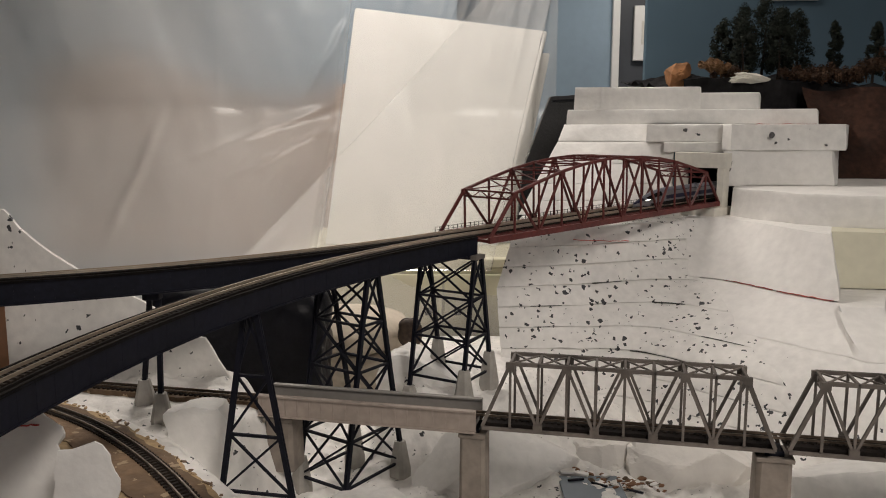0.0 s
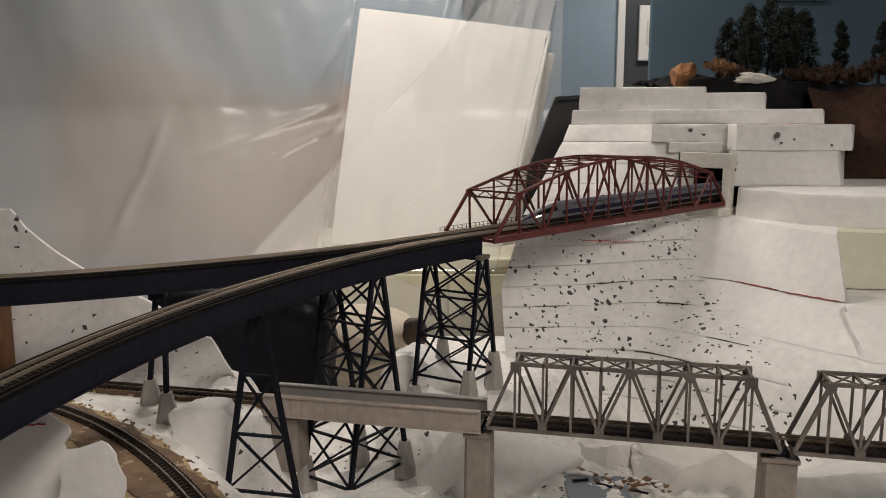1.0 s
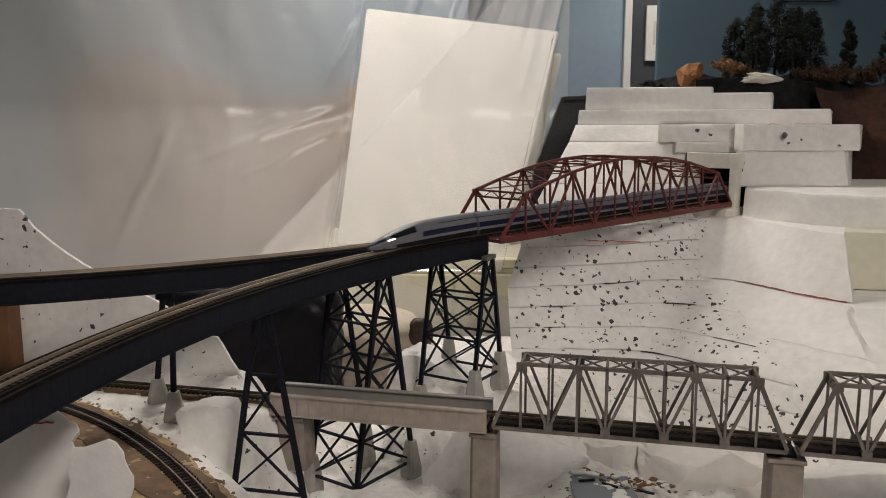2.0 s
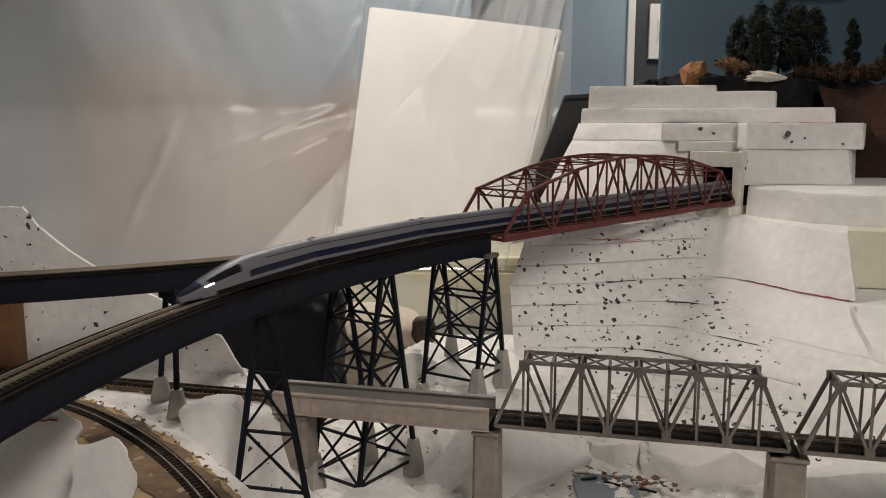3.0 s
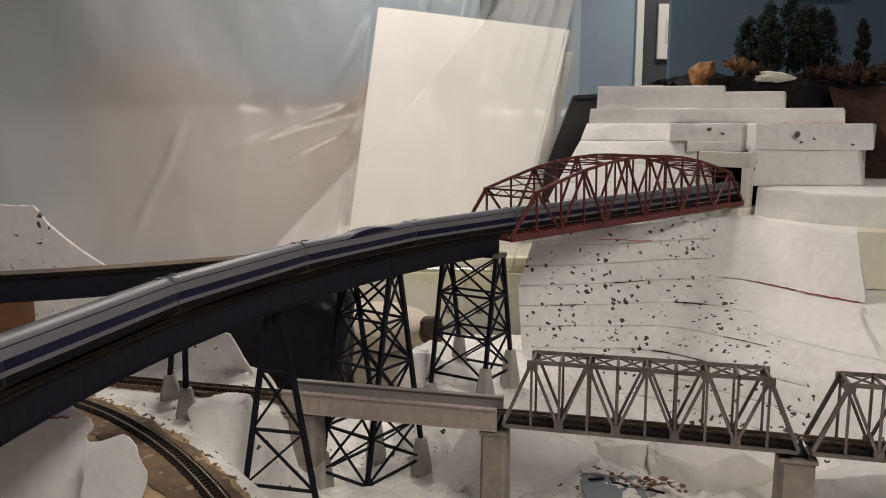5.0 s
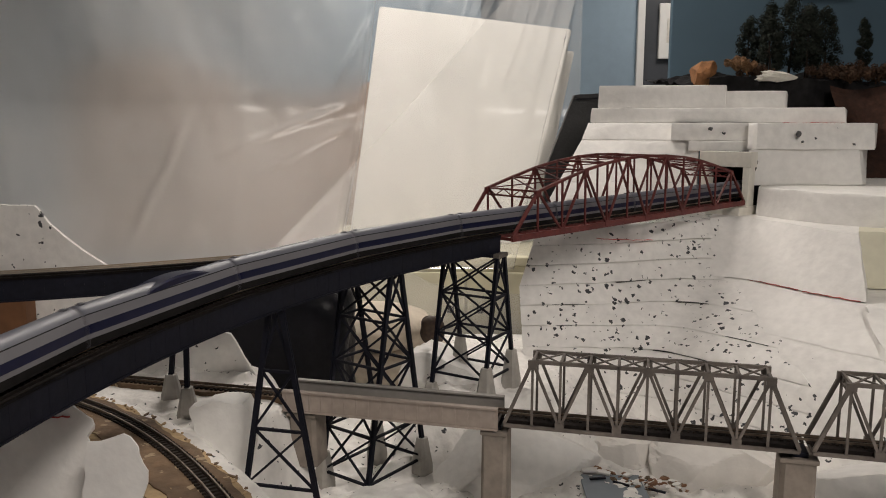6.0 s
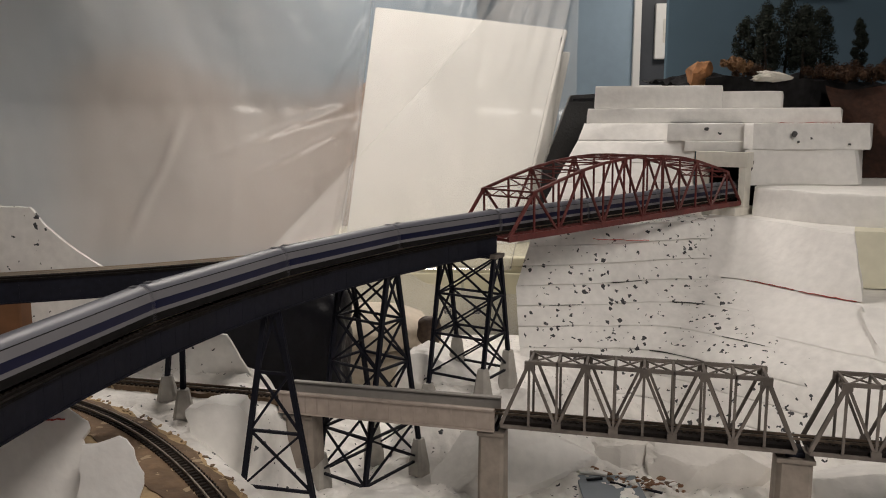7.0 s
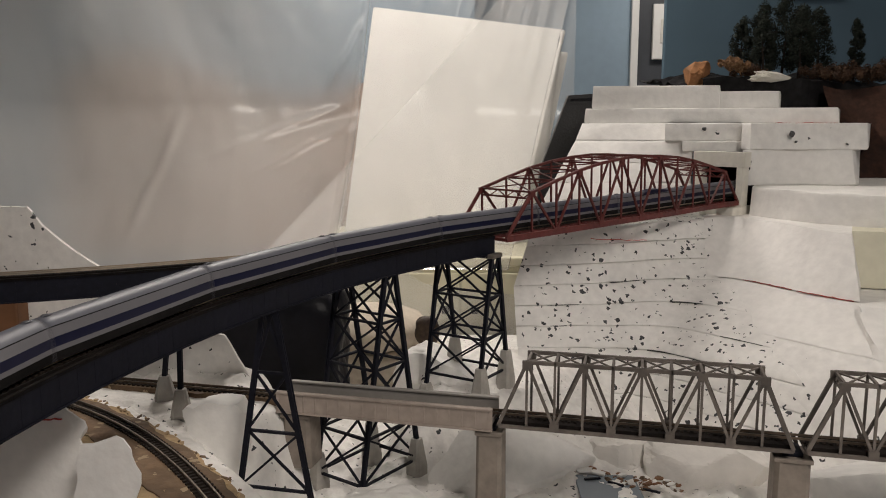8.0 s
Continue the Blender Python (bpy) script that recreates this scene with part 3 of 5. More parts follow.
def ground_height(x, y):
    z = rolling_height(x, y)
    if x < 0.0 and 0.4 < y < 0.95:
        d = bank(x, y)
        z = max(z, -0.2705 - 0.12 * min(0.022, max(0.0, d - 0.015)) - 1.3 * max(0.0, d - 0.037) + 0.002 * noise.noise(Vector((x * 50, y * 50, 3)))) if d < 0.3 else z
        if d < 0.017:
            z = min(z, -0.2705)
    return z


def rolling_height(x, y):
    def ss(a, b, v):
        t = min(1, max(0, (v - a) / (b - a)))
        return t * t * (3 - 2 * t)
    z = -0.384
    z += 0.102 * ss(-0.155, -0.25, x) * ss(0.50, 0.62, y) * ss(0.97, 0.90, y)
    z += 0.072 * ss(0.84, 0.90, y) * ss(-0.10, -0.02, x) * ss(0.3, 0.1, x)
    z += 0.012 * noise.noise(Vector((x * 14, y * 14, 1))) + 0.006 * noise.noise(Vector((x * 45, y * 45, 5))) + 0.0034 * noise.noise(Vector((x * 120, y * 120, 8)))
    z += 0.006 * abs(noise.noise(Vector((x * 33, y * 33, 2)))) + 0.004 * abs(noise.noise(Vector((x * 75, y * 75, 6))))
    return z


def ground():
    bm = bmesh.new()
    xs = [-1.0 + 2.2 * i / 660 for i in range(661)]
    ys = [0.33 + 0.77 * j / 232 for j in range(233)]
    g = [[bm.verts.new((x, y, EYE + ground_height(x, y))) for y in ys] for x in xs]
    for x, col in zip(xs, g):
        for y, z in ((1.11, -0.43), (1.14, -0.446), (1.35, -0.4475), (1.715, -0.4480)):
            col.append(bm.verts.new((x, y, EYE + z)))
    for i in range(len(xs) - 1):
        for j in range(len(g[0]) - 1):
            bm.faces.new((g[i][j], g[i + 1][j], g[i + 1][j + 1], g[i][j + 1]))
    tagged(part("ground", bm, CRUMBLED, smooth=True), "white carved foam ground of the layout", "ground", kind="structure")
    b = thing("bench", None, "plywood bench carrying the layout", "table", kind="structure")
    for nm, lo, hi in (("top", (-1.0, 0.33, EYE - 0.50), (1.2, 1.7, EYE - 0.45)), ("wing", (-1.0, -1.35, EYE - 0.50), (-0.14, 0.329, EYE - 0.45)),
                       ("shelf", (0.62, 1.701, EYE - 0.14), (2.85, 2.05, EYE - 0.122))):
        bm = bmesh.new(); box(bm, lo, hi, 0.002)
        part(nm, bm, WOOD, b)
    for x, y, z in ((-0.95, -1.3, 0.5), (-0.2, -1.3, 0.5), (-0.95, 0.4, 0.5), (1.15, 0.4, 0.5), (-0.95, 1.65, 0.5), (1.15, 1.65, 0.5), (2.8, 1.75, 0.14), (2.8, 2.0, 0.14), (1.65, 2.0, 0.14)):
        bm = bmesh.new(); box(bm, (x - 0.03, y - 0.03, 0.0), (x + 0.03, y + 0.03, EYE - z), 0.003)
        part("leg", bm, WOOD, b)


mountain()
ground()
seam_mark((0.188, 1.146, -0.157), (0.275, 1.178, -0.163), "thin red marker line across the foam face")
seam_mark((0.400, 1.158, -0.2145), (0.446, 1.068, -0.2145), "long red marker line along a foam joint")
seam_mark((-0.2975, 0.4985, -0.1905), (-0.262, 0.4985, -0.1895), "short red marker line on the torn foam piece")
seam_mark((0.545, 1.4175, 0.0098), (0.643, 1.3985, 0.0098), "red marker line under an upper foam slab")
seam_mark((0.449, 1.060, -0.2145), (0.494, 0.995, -0.2145), "long red marker line along a foam joint")


for x0, x1, z in ((0.300, 0.345, -0.2455), (0.215, 0.262, -0.2190), (0.345, 0.385, -0.2720), (0.120, 0.170, -0.2455), (0.255, 0.330, -0.2988), (0.12, 0.15, -0.2720)):
    joint_strip(x0, x1, z)


def cut_panel(name, prof, y, thick, material, label, category, rough=0.003, bulge=0.0):
    """A foam piece cut to a profile of (x, z) points, standing upright at depth y, with torn edges."""
    bm = bmesh.new()
    pts = []
    for a, b in zip(prof, prof[1:] + prof[:1]):
        a, b = Vector(a), Vector(b)
        n = max(1, int((b - a).length / 0.005))
        pts += [a.lerp(b, i / n) for i in range(n)]
    cen = sum(pts, Vector((0, 0))) / len(pts)
    rings = []
    for dy, k in ((0.0, 0.93), (0.0002, 0.993), (0.0012, 1.0), (thick * 0.5, 1.0 + bulge * 0.4), (thick, 1.0 + bulge)):
        ring = []
        for p in pts:
            q = cen + (p - cen) * (1 - (1 - k) * min(1, 0.06 / max(0.02, (p - cen).length)))
            ring.append(bm.verts.new((q.x + rough * noise.noise(Vector((p.x * 70, p.y * 70, dy * 60))),
                                      y + dy + rough * 1.2 * noise.noise(Vector((p.x * 30, p.y * 30, 4 + dy))),
                                      EYE + q.y + rough * noise.noise(Vector((p.x * 70, p.y * 70, 9 + dy * 60))) + 0.4 * rough * noise.noise(Vector((p.x * 190, p.y * 190, dy * 90))))))
        rings.append(ring)
    n = len(pts)
    for a, b in zip(rings, rings[1:]):
        for i in range(n):
            bm.faces.new((a[i], a[(i + 1) % n], b[(i + 1) % n], b[i]))
    bm.faces.new(rings[0]); bm.faces.new(list(reversed(rings[-1])))
    ob = part(name, bm, material, smooth=True)
    ob.data.set_sharp_from_angle(angle=radians(38))
    return tagged(ob, label, category)


HILL = ((-0.84, -0.085), (-0.519, -0.086), (-0.484, -0.0866), (-0.479, -0.092), (-0.467, -0.109), (-0.457, -0.117), (-0.433, -0.137), (-0.410, -0.152), (-0.333, -0.192),
        (-0.275, -0.231), (-0.268, -0.2327), (-0.264, -0.2406), (-0.243, -0.2765), (-0.224, -0.307), (-0.216, -0.345), (-0.84, -0.345))
cut_panel("foam_hill", HILL, 0.88, 0.004, FOAM_MID, "upright white foam hill panel with dark specks", "foam panel", 0.0012)
cut_panel("foam_chunk", ((-0.319, -0.197), (-0.288, -0.186), (-0.273, -0.182), (-0.260, -0.178), (-0.251, -0.192), (-0.247, -0.194), (-0.246, -0.197), (-0.250, -0.202), (-0.249, -0.209), (-0.254, -0.272), (-0.325, -0.272)), 0.50, 0.014, FOAM, "large torn white foam piece beside the curve", "foam rock", 0.004, -0.3)
cut_panel("foam_chunk", ((-0.240, -0.198), (-0.231, -0.197), (-0.218, -0.192), (-0.213, -0.194), (-0.208, -0.200), (-0.202, -0.216), (-0.206, -0.230), (-0.210, -0.258), (-0.248, -0.258), (-0.244, -0.220)), 0.475, 0.014, FOAM, "rounded white foam lump in front of the torn piece", "foam rock", 0.003, -0.3)
cut_panel("foam_chunk", ((-0.255, -0.258), (-0.234, -0.250), (-0.204, -0.251), (-0.197, -0.260), (-0.196, -0.294), (-0.201, -0.327), (-0.245, -0.327), (-0.249, -0.283)), 0.702, 0.03, FOAM, "square white foam boulder beside the lower track", "foam rock", 0.004, -0.05)


# ---- bridges and viaducts ----
def track(line, a, b, name, label, tie_step=0.0052, rail=None):
    t = thing(name, None, label, "railway track", kind="structure")
    for u in (-0.0045, 0.0045):
        bm = bmesh.new()
        st = [(p + s * u, s) for p, s in stations(line, a, b, 0.012)]
        sweep(bm, st, ((-0.0006, -0.002), (0.0006, -0.002), (0.0004, -0.0006), (0.0006, -0.0004), (0.0006, 0.0), (-0.0006, 0.0), (-0.0006, -0.0004), (-0.0004, -0.0006)))
        part("rail", bm, rail or RAIL, t)
    bm = bmesh.new()
    n = int(abs(b - a) / tie_step)
    for i in range(n):
        p, h = line(a + (b - a) * (i + 0.5) / n)
        s = side_of(h)
        c = p + Vector((0, 0, -0.003))
        beam(bm, c - s * 0.0085, c + s * 0.0085, 0.0028, 0.002)
    tagged(part("sleepers", bm, TIE, t), kind="stuff")
    return t


def viaduct(line, a, b, name, label):
    v = thing(name, None, label, "viaduct")
    for u in (-0.012, 0.012):
        bm = bmesh.new()
        st = [(p + s * u, s) for p, s in stations(line, a, b, 0.02, -0.0045)]
        sweep(bm, st, ((-0.003, 0), (0.003, 0), (0.003, -0.0012), (0.0018, -0.0012), (0.0018, -0.0200), (0.0028, -0.0200), (0.0028, -0.0212), (-0.0028, -0.0212), (-0.0028, -0.0200), (-0.0018, -0.0200), (-0.0018, -0.0012), (-0.003, -0.0012)))
        n = int(abs(b - a) / 0.016)
        for i in range(n + 1):
            p, h = line(a + (b - a) * i / n)
            s = side_of(h)
            c = p + s * u + Vector((0, 0, -0.0151))
            beam(bm, c + Vector((0, 0, -0.0093)), c + Vector((0, 0, 0.0093)), 0.0005, 0.0039, s)
        part("plate_girder", bm, BLACK_STEEL, v)
    bm = bmesh.new()
    st = stations(line, a, b, 0.02, -0.004)
    sweep(bm, st, ((-0.0150, -0.002), (0.0150, -0.002), (0.0150, 0.0005), (0.0125, 0.0005), (0.0125, 0.0022), (0.011, 0.0022), (0.011, 0), (-0.011, 0), (-0.011, 0.0022), (-0.0125, 0.0022), (-0.0125, 0.0005), (-0.0150, 0.0005)))
    part("deck", bm, DECK_BLACK, v)
    return v


viaduct(front_line, -1.95, -0.004, "girder_viaduct", "curved blue-black plate girder viaduct on steel towers")
viaduct(rear_line, -0.075, 0.62, "girder_viaduct", "blue-black plate girder viaduct branching away behind")
track(front_line, -1.95, 2.9, "track", "single model railway track with brown sleepers")
track(rear_line, -0.85, 0.62, "track", "diverging model railway track with bright worn rails")


def truss_bridge(name, m, n, panel, width, heights, material, label, member, deck_drop):
    """Warren truss with verticals: x along the track, y across, z up; z=0 is the bottom chord's centre."""
    t = thing(name, m, label, "railway bridge")
    L = n * panel
    w = member
    for sgn in (-1, 1):
        y = sgn * width / 2
        up = (0, 1, 0)
        top = [Vector((i * panel, y, heights[min(i, n - i)])) for i in range(1, n)]
        bot = [Vector((i * panel, y, 0)) for i in range(n + 1)]
        tr = bmesh.new()
        if width > 0.05:
            beam(tr, bot[0], bot[n], w * 1.1, w * 2.6)
        else:
            low = Vector((0, 0, -0.0020))
            beam(tr, bot[0] + low, bot[n] + low, w * 1.1, w * 1.1)
        part("bottom_chord", tr, material, t)
        for a, b in zip(top, top[1:]):
            d = (b - a).normalized() * w * 0.3
            tr = bmesh.new(); ibeam(tr, a - d, b + d, w * 1.2, w * 1.25, up, 0.3)
            part("top_chord", tr, material, t)
        for a, b in ((bot[0], top[0]), (bot[n], top[-1])):
            tr = bmesh.new(); ibeam(tr, a, b, w * 1.2, w * 1.2, up, 0.3)
            part("end_post", tr, material, t)
        for i in range(1, n):
            tr = bmesh.new(); beam(tr, bot[i], top[i - 1], w * 0.8, w * 0.75, up)
            part("vertical", tr, material, t)
            if i % 2 == 1:
                for j in (i - 1, i + 1):
                    if 0 < j < n:
                        tr = bmesh.new(); ibeam(tr, top[i - 1], bot[j], w * 0.9, w * 0.95, up, 0.3)
                        part("diagonal", tr, material, t)
        for i in range(1, n):
            tr = bmesh.new()
            g = w * 1.5
            q = top[i - 1] if i % 2 == 1 else bot[i]
            zc = -g * 0.5 if i % 2 == 1 else g * 0.35
            box(tr, (q.x - g, y - w * 0.68, q.z + zc - g * 0.8), (q.x + g, y + w * 0.68, q.z + zc + g * 0.8))
            part("gusset_plate", tr, material, t)
    def bar(name, a, b, u, v):
        tr = bmesh.new(); beam(tr, a, b, u, v)
        part(name, tr, material, t)

    for i in range(1, n):
        z = heights[min(i, n - i)]
        bar("top_strut", (i * panel, -width / 2, z), (i * panel, width / 2, z), w * 0.8, w * 0.8)
        if i < n - 1:
            z2 = heights[min(i + 1, n - i - 1)]
            bar("top_brace", (i * panel, -width / 2, z), ((i + 1) * panel, width / 2, z2), w * 0.5, w * 0.5)
            bar("top_brace", (i * panel, width / 2, z), ((i + 1) * panel, -width / 2, z2), w * 0.5, w * 0.5)
    for i in (1, n - 1):
        z = heights[1]
        tr = bmesh.new()
        beam(tr, (i * panel, -width / 2, z - 0.008), (i * panel, width / 2, z - 0.008), w * 0.8, w * 0.8)
        for k in range(6):
            y0, y1 = -width / 2 + width * k / 6, -width / 2 + width * (k + 1) / 6
            beam(tr, (i * panel, y0, z - 0.008 * (k % 2)), (i * panel, y1, z - 0.008 * ((k + 1) % 2)), w * 0.4, w * 0.4)
        part("portal_frame", tr, material, t)
    for i in range(n + 1):
        bar("floor_beam", (i * panel, -width / 2, -0.001), (i * panel, width / 2, -0.001), w * 0.9, w * 1.3)
    if width < 0.05:
        tr = bmesh.new(); box(tr, (0, -0.0152, -0.0030), (L, 0.0152, 0.0028))
        part("deck", tr, DECK_BLACK, t)
    for y in (-0.0225, -0.0105, 0.0045, 0.0165) if width > 0.05 else (-0.006, 0.006):
        bar("stringer", (0, y, 0.0), (L, y, 0.0), w * 0.6, w)
    return t


BR = math.degrees(math.atan2(DIR.y, DIR.x))
RED_H = (0, 0.052, 0.063, 0.073, 0.080, 0.084, 0.0855)
slope = math.degrees(math.atan2(0.028 * DIR.y, 1))
red = truss_bridge("curved_chord_bridge", Matrix.Translation(Vector((P0.x, P0.y, front_line(0)[0].z - 0.0075)) + DIR * 0.003) @ pose(0, 0, 0, 0, -slope, BR) @ pose(0, 0.0165, 0), 12, 0.0445, 0.085, RED_H, RED_STEEL,
                   "oxide red curved-chord steel truss railway bridge", 0.0028, 0)

GREY_H = (0, 0.060, 0.060, 0.060, 0.060, 0.060)
LA = math.degrees(math.atan2(LOW_DIR.y, LOW_DIR.x))
low_side = Vector((-LOW_DIR.y, LOW_DIR.x, 0))
grey = truss_bridge("truss_bridge", Matrix.Translation((0.036, 0.7035, EYE - 0.268)) @ pose(0, 0, 0, 0, 0, LA) @ pose(0, 0.017, 0), 10, 0.0252, 0.034, GREY_H, GREY_STEEL,
                    "weathered grey steel truss bridge on concrete piers", 0.0027, 0)

copy_thing(grey, Matrix.Translation(LOW_DIR * 0.263) @ grey.matrix_basis)


def red_walkway():
    """Walkway and handrail along the far side of the red bridge."""
    w = thing("walkway_railing", red.matrix_basis.copy(), "thin dark walkway railing along the red bridge", "railing")
    L, y0 = 0.53, 0.036
    bm = bmesh.new()
    box(bm, (-0.01, y0 - 0.003, 0.001), (L, y0 + 0.003, 0.0025))
    part("walkway", bm, TIE, w)
    for z in (0.006, 0.0095):
        bm = bmesh.new(); beam(bm, (-0.01, y0 + 0.003, z), (L, y0 + 0.003, z), 0.0005, 0.0005)
        part("rail_bar", bm, TIE, w)
    bm = bmesh.new(); beam(bm, (0, 0, 0), (0, 0, 0.0085), 0.0006, 0.0006)
    post = part("post", bm, TIE, w)
    post.location = (-0.01, y0 + 0.003, 0.0015)
    for i in range(1, 72):
        q = new("post", post.data)
        q.parent, q.location = w, (-0.01 + 0.54 * i / 71, y0 + 0.003, 0.0015)


red_walkway()


# ---- towers ----
def footing(x, y, z0, z1, turn=0.0, wide=0.0100):
    bm = bmesh.new()
    sec = ((z0, wide), (z0 + (z1 - z0) * 0.25, wide), (z0 + (z1 - z0) * 0.92, wide * 0.58), (z1, wide * 0.52))
    rings = []
    for z, r in sec:
        k = r * 0.35
        rings.append([bm.verts.new((a, b, EYE + z)) for a, b in ((-r + k, -r), (r - k, -r), (r, -r + k), (r, r - k), (r - k, r), (-r + k, r), (-r, r - k), (-r, -r + k))])
    for a, b in zip(rings, rings[1:]):
        for i in range(8):
            bm.faces.new((a[i], a[(i + 1) % 8], b[(i + 1) % 8], b[i]))
    bm.faces.new(rings[-1]); bm.faces.new(list(reversed(rings[0])))
    ob = part("tower_footing", bm, CONCRETE)
    ob.matrix_basis = pose(x, y, 0, 0, 0, turn)
    tagged(ob, "grey cast footing block under a tower leg", "footing", "tower footings")


def tower(cx, cy, turn, ztop, levels, across, along0, spread, feet, label, pair_only=False):
    """Steel tower: legs at +-across/2, battered along the track; feet gives how far down each leg reaches."""
    t = thing("steel_tower", pose(cx, cy, EYE + ztop, 0, 0, turn), label, "tower", "viaduct towers")
    L = 0.0043

    def at(su, sv, d):
        return Vector((su * across / 2, sv * (along0 / 2 + spread * d / 2), -d))

    def bar(name, a, b, w, h, up):
        bm = bmesh.new(); ibeam(bm, a, b, w, h, up, 0.3)
        part(name, bm, BLACK_STEEL, t)

    sides = (0,) if pair_only else (-1, 1)
    for su in sides:
        for sv in (-1, 1):
            bar("leg", at(su, sv, -0.002), at(su, sv, feet[(su, sv)]), L, L, (1, 0, 0))
    m = Matrix(t.matrix_basis)
    for k, d in enumerate(levels):
        for su in sides:
            if k:
                bar("strut", at(su, -1, d), at(su, 1, d), 0.0025, 0.0025, (1, 0, 0))
                if d <= max(levels):
                    p = levels[k - 1]
                    bar("brace", at(su, -1, p), at(su, 1, d), 0.0021, 0.0021, (1, 0, 0))
                    bar("brace", at(su, 1, p), at(su, -1, d), 0.0021, 0.0021, (1, 0, 0))
        if not pair_only:
            for sv in (-1, 1):
                bar("strut", at(-1, sv, d), at(1, sv, d), 0.0026, 0.0026, (0, 1, 0))
                if k:
                    p = levels[k - 1]
                    bar("brace", at(-1, sv, p), at(1, sv, d), 0.0021, 0.0021, (0, 1, 0))
                    bar("brace", at(1, sv, p), at(-1, sv, d), 0.0021, 0.0021, (0, 1, 0))
    for su in sides:
        if pair_only:
            continue
        bm = bmesh.new()
        box(bm, (su * across / 2 - 0.004, -along0 / 2 - 0.003, -0.001), (su * across / 2 + 0.004, along0 / 2 + 0.003, 0.004), 0.0006)
        part("bearing_cap", bm, GREY_STEEL if su >= 0 else BLACK_STEEL, t)
    for (su, sv), d in feet.items():
        if su in sides:
            q = m @ at(su, sv, d)
            g = min(ground_height(q.x, q.y) - 0.004, q.z - EYE - 0.02) if q.y > 0.33 else -0.45
            footing(q.x, q.y, g, q.z - EYE + 0.004, turn)


tower(0.0095, 0.935, -31, -0.147, (0, 0.047, 0.094, 0.141), 0.072, 0.016, 0.36,
      {(1, -1): 0.130, (1, 1): 0.122, (-1, -1): 0.158, (-1, 1): 0.116}, "tall black steel lattice tower under the bridge end")
tower(-0.0996, 0.8325, -35, -0.149, (0, 0.050, 0.098, 0.168, 0.216), 0.066, 0.016, 0.36,
      {(1, -1): 0.225, (1, 1): 0.196, (-1, -1): 0.200, (-1, 1): 0.190}, "tall black steel lattice tower standing in the gorge")
tower(-0.164, 0.668, 78, -0.151, (0, 0.0590, 0.113, 0.166), 0.072, 0.010, 0.34,
      {(0, -1): 0.205, (0, 1): 0.205}, "black steel two-legged trestle bent under the viaduct", True)


for s_ in (-1.02, -1.45, -1.85):
    q_, h_ = front_line(s_)
    tower(q_.x, q_.y, 0, q_.z - EYE - 0.0258, (0, 0.05, 0.104, 0.158, 0.21), 0.03, 0.012, 0.30, {(-1, -1): 0.262, (-1, 1): 0.262, (1, -1): 0.262, (1, 1): 0.262}, "black steel tower under the viaduct on the bench")


def rear_bent():
    t = thing("steel_bent", None, "slim black steel bent carrying the rear viaduct", "tower", "viaduct towers")
    for a, b in (((-0.281, 0.757, -0.150), (-0.300, 0.778, -0.252)), ((-0.272, 0.752, -0.150), (-0.271, 0.742, -0.254))):
        a, b = Vector(a) + Vector((0, 0, EYE)), Vector(b) + Vector((0, 0, EYE))
        bm = bmesh.new(); ibeam(bm, a, b, 0.0045, 0.0045, (0, 1, 0), 0.3)
        part("leg", bm, BLACK_STEEL, t)
        footing(b.x, b.y, ground_height(b.x, b.y) - 0.004, b.z - EYE + 0.004, 10, 0.0095)
    bm = bmesh.new(); box(bm, (-0.285, 0.744, EYE - 0.160), (-0.269, 0.758, EYE - 0.152), 0.001)
    part("cap", bm, BLACK_STEEL, t)


rear_bent()


# ---- lower line ----
track(low_line, -0.75, 0.95, "track", "lower model railway track crossing the grey bridges", 0.0055, RAIL_BROWN)
track(bend_by_length, -0.02, 0.46, "track", "lower curved railway track on cork roadbed", 0.0055, RAIL_WORN)


def roadbed(line, a, b, wide, name, label, material, top, thick, seed):
    bm = bmesh.new()
    st = stations(line, a, b, 0.004)
    rings = []
    for k, (p, s) in enumerate(st):
        l = wide + 0.006 * noise.noise(Vector((p.x * 28, p.y * 28, seed))) + 0.002 * noise.noise(Vector((p.x * 120, p.y * 120, seed)))
        r = wide * (1.0 if wide < 0.012 else 1.9) + 0.006 * noise.noise(Vector((p.x * 28, p.y * 28, seed + 5))) + 0.002 * noise.noise(Vector((p.x * 120, p.y * 120, seed + 5)))
        z = Vector((0, 0, 1))
        rings.append([bm.verts.new(p + s * u + z * w) for u, w in ((-l - 0.003, top - thick), (-l, top), (-0.011, top + 0.0005), (0.011, top + 0.0005), (r, top), (r + 0.003, top - thick))])
    for x, y in zip(rings, rings[1:]):
        for i in range(6):
            bm.faces.new((x[i], x[(i + 1) % 6], y[(i + 1) % 6], y[i]))
    bm.faces.new(rings[0]); bm.faces.new(list(reversed(rings[-1])))
    tagged(part(name, bm, material), label, "roadbed", kind="structure")


roadbed(low_line, -0.75, -0.22, 0.0105, "roadbed_straight", "tan cork roadbed strip under the lower track", CORK, -0.0042, 0.03, 3)
roadbed(bend_by_length, -0.02, 0.46, 0.0175, "roadbed_curve", "torn tan cork roadbed under the curved track", CORK, -0.0042, 0.03, 9)


roadbed(bend_by_length, -0.02, 0.46, 0.0225, "roadbed_underlay", "torn pale cork underlay showing beside the curved track", CORK_PALE, -0.0056, 0.03, 21)


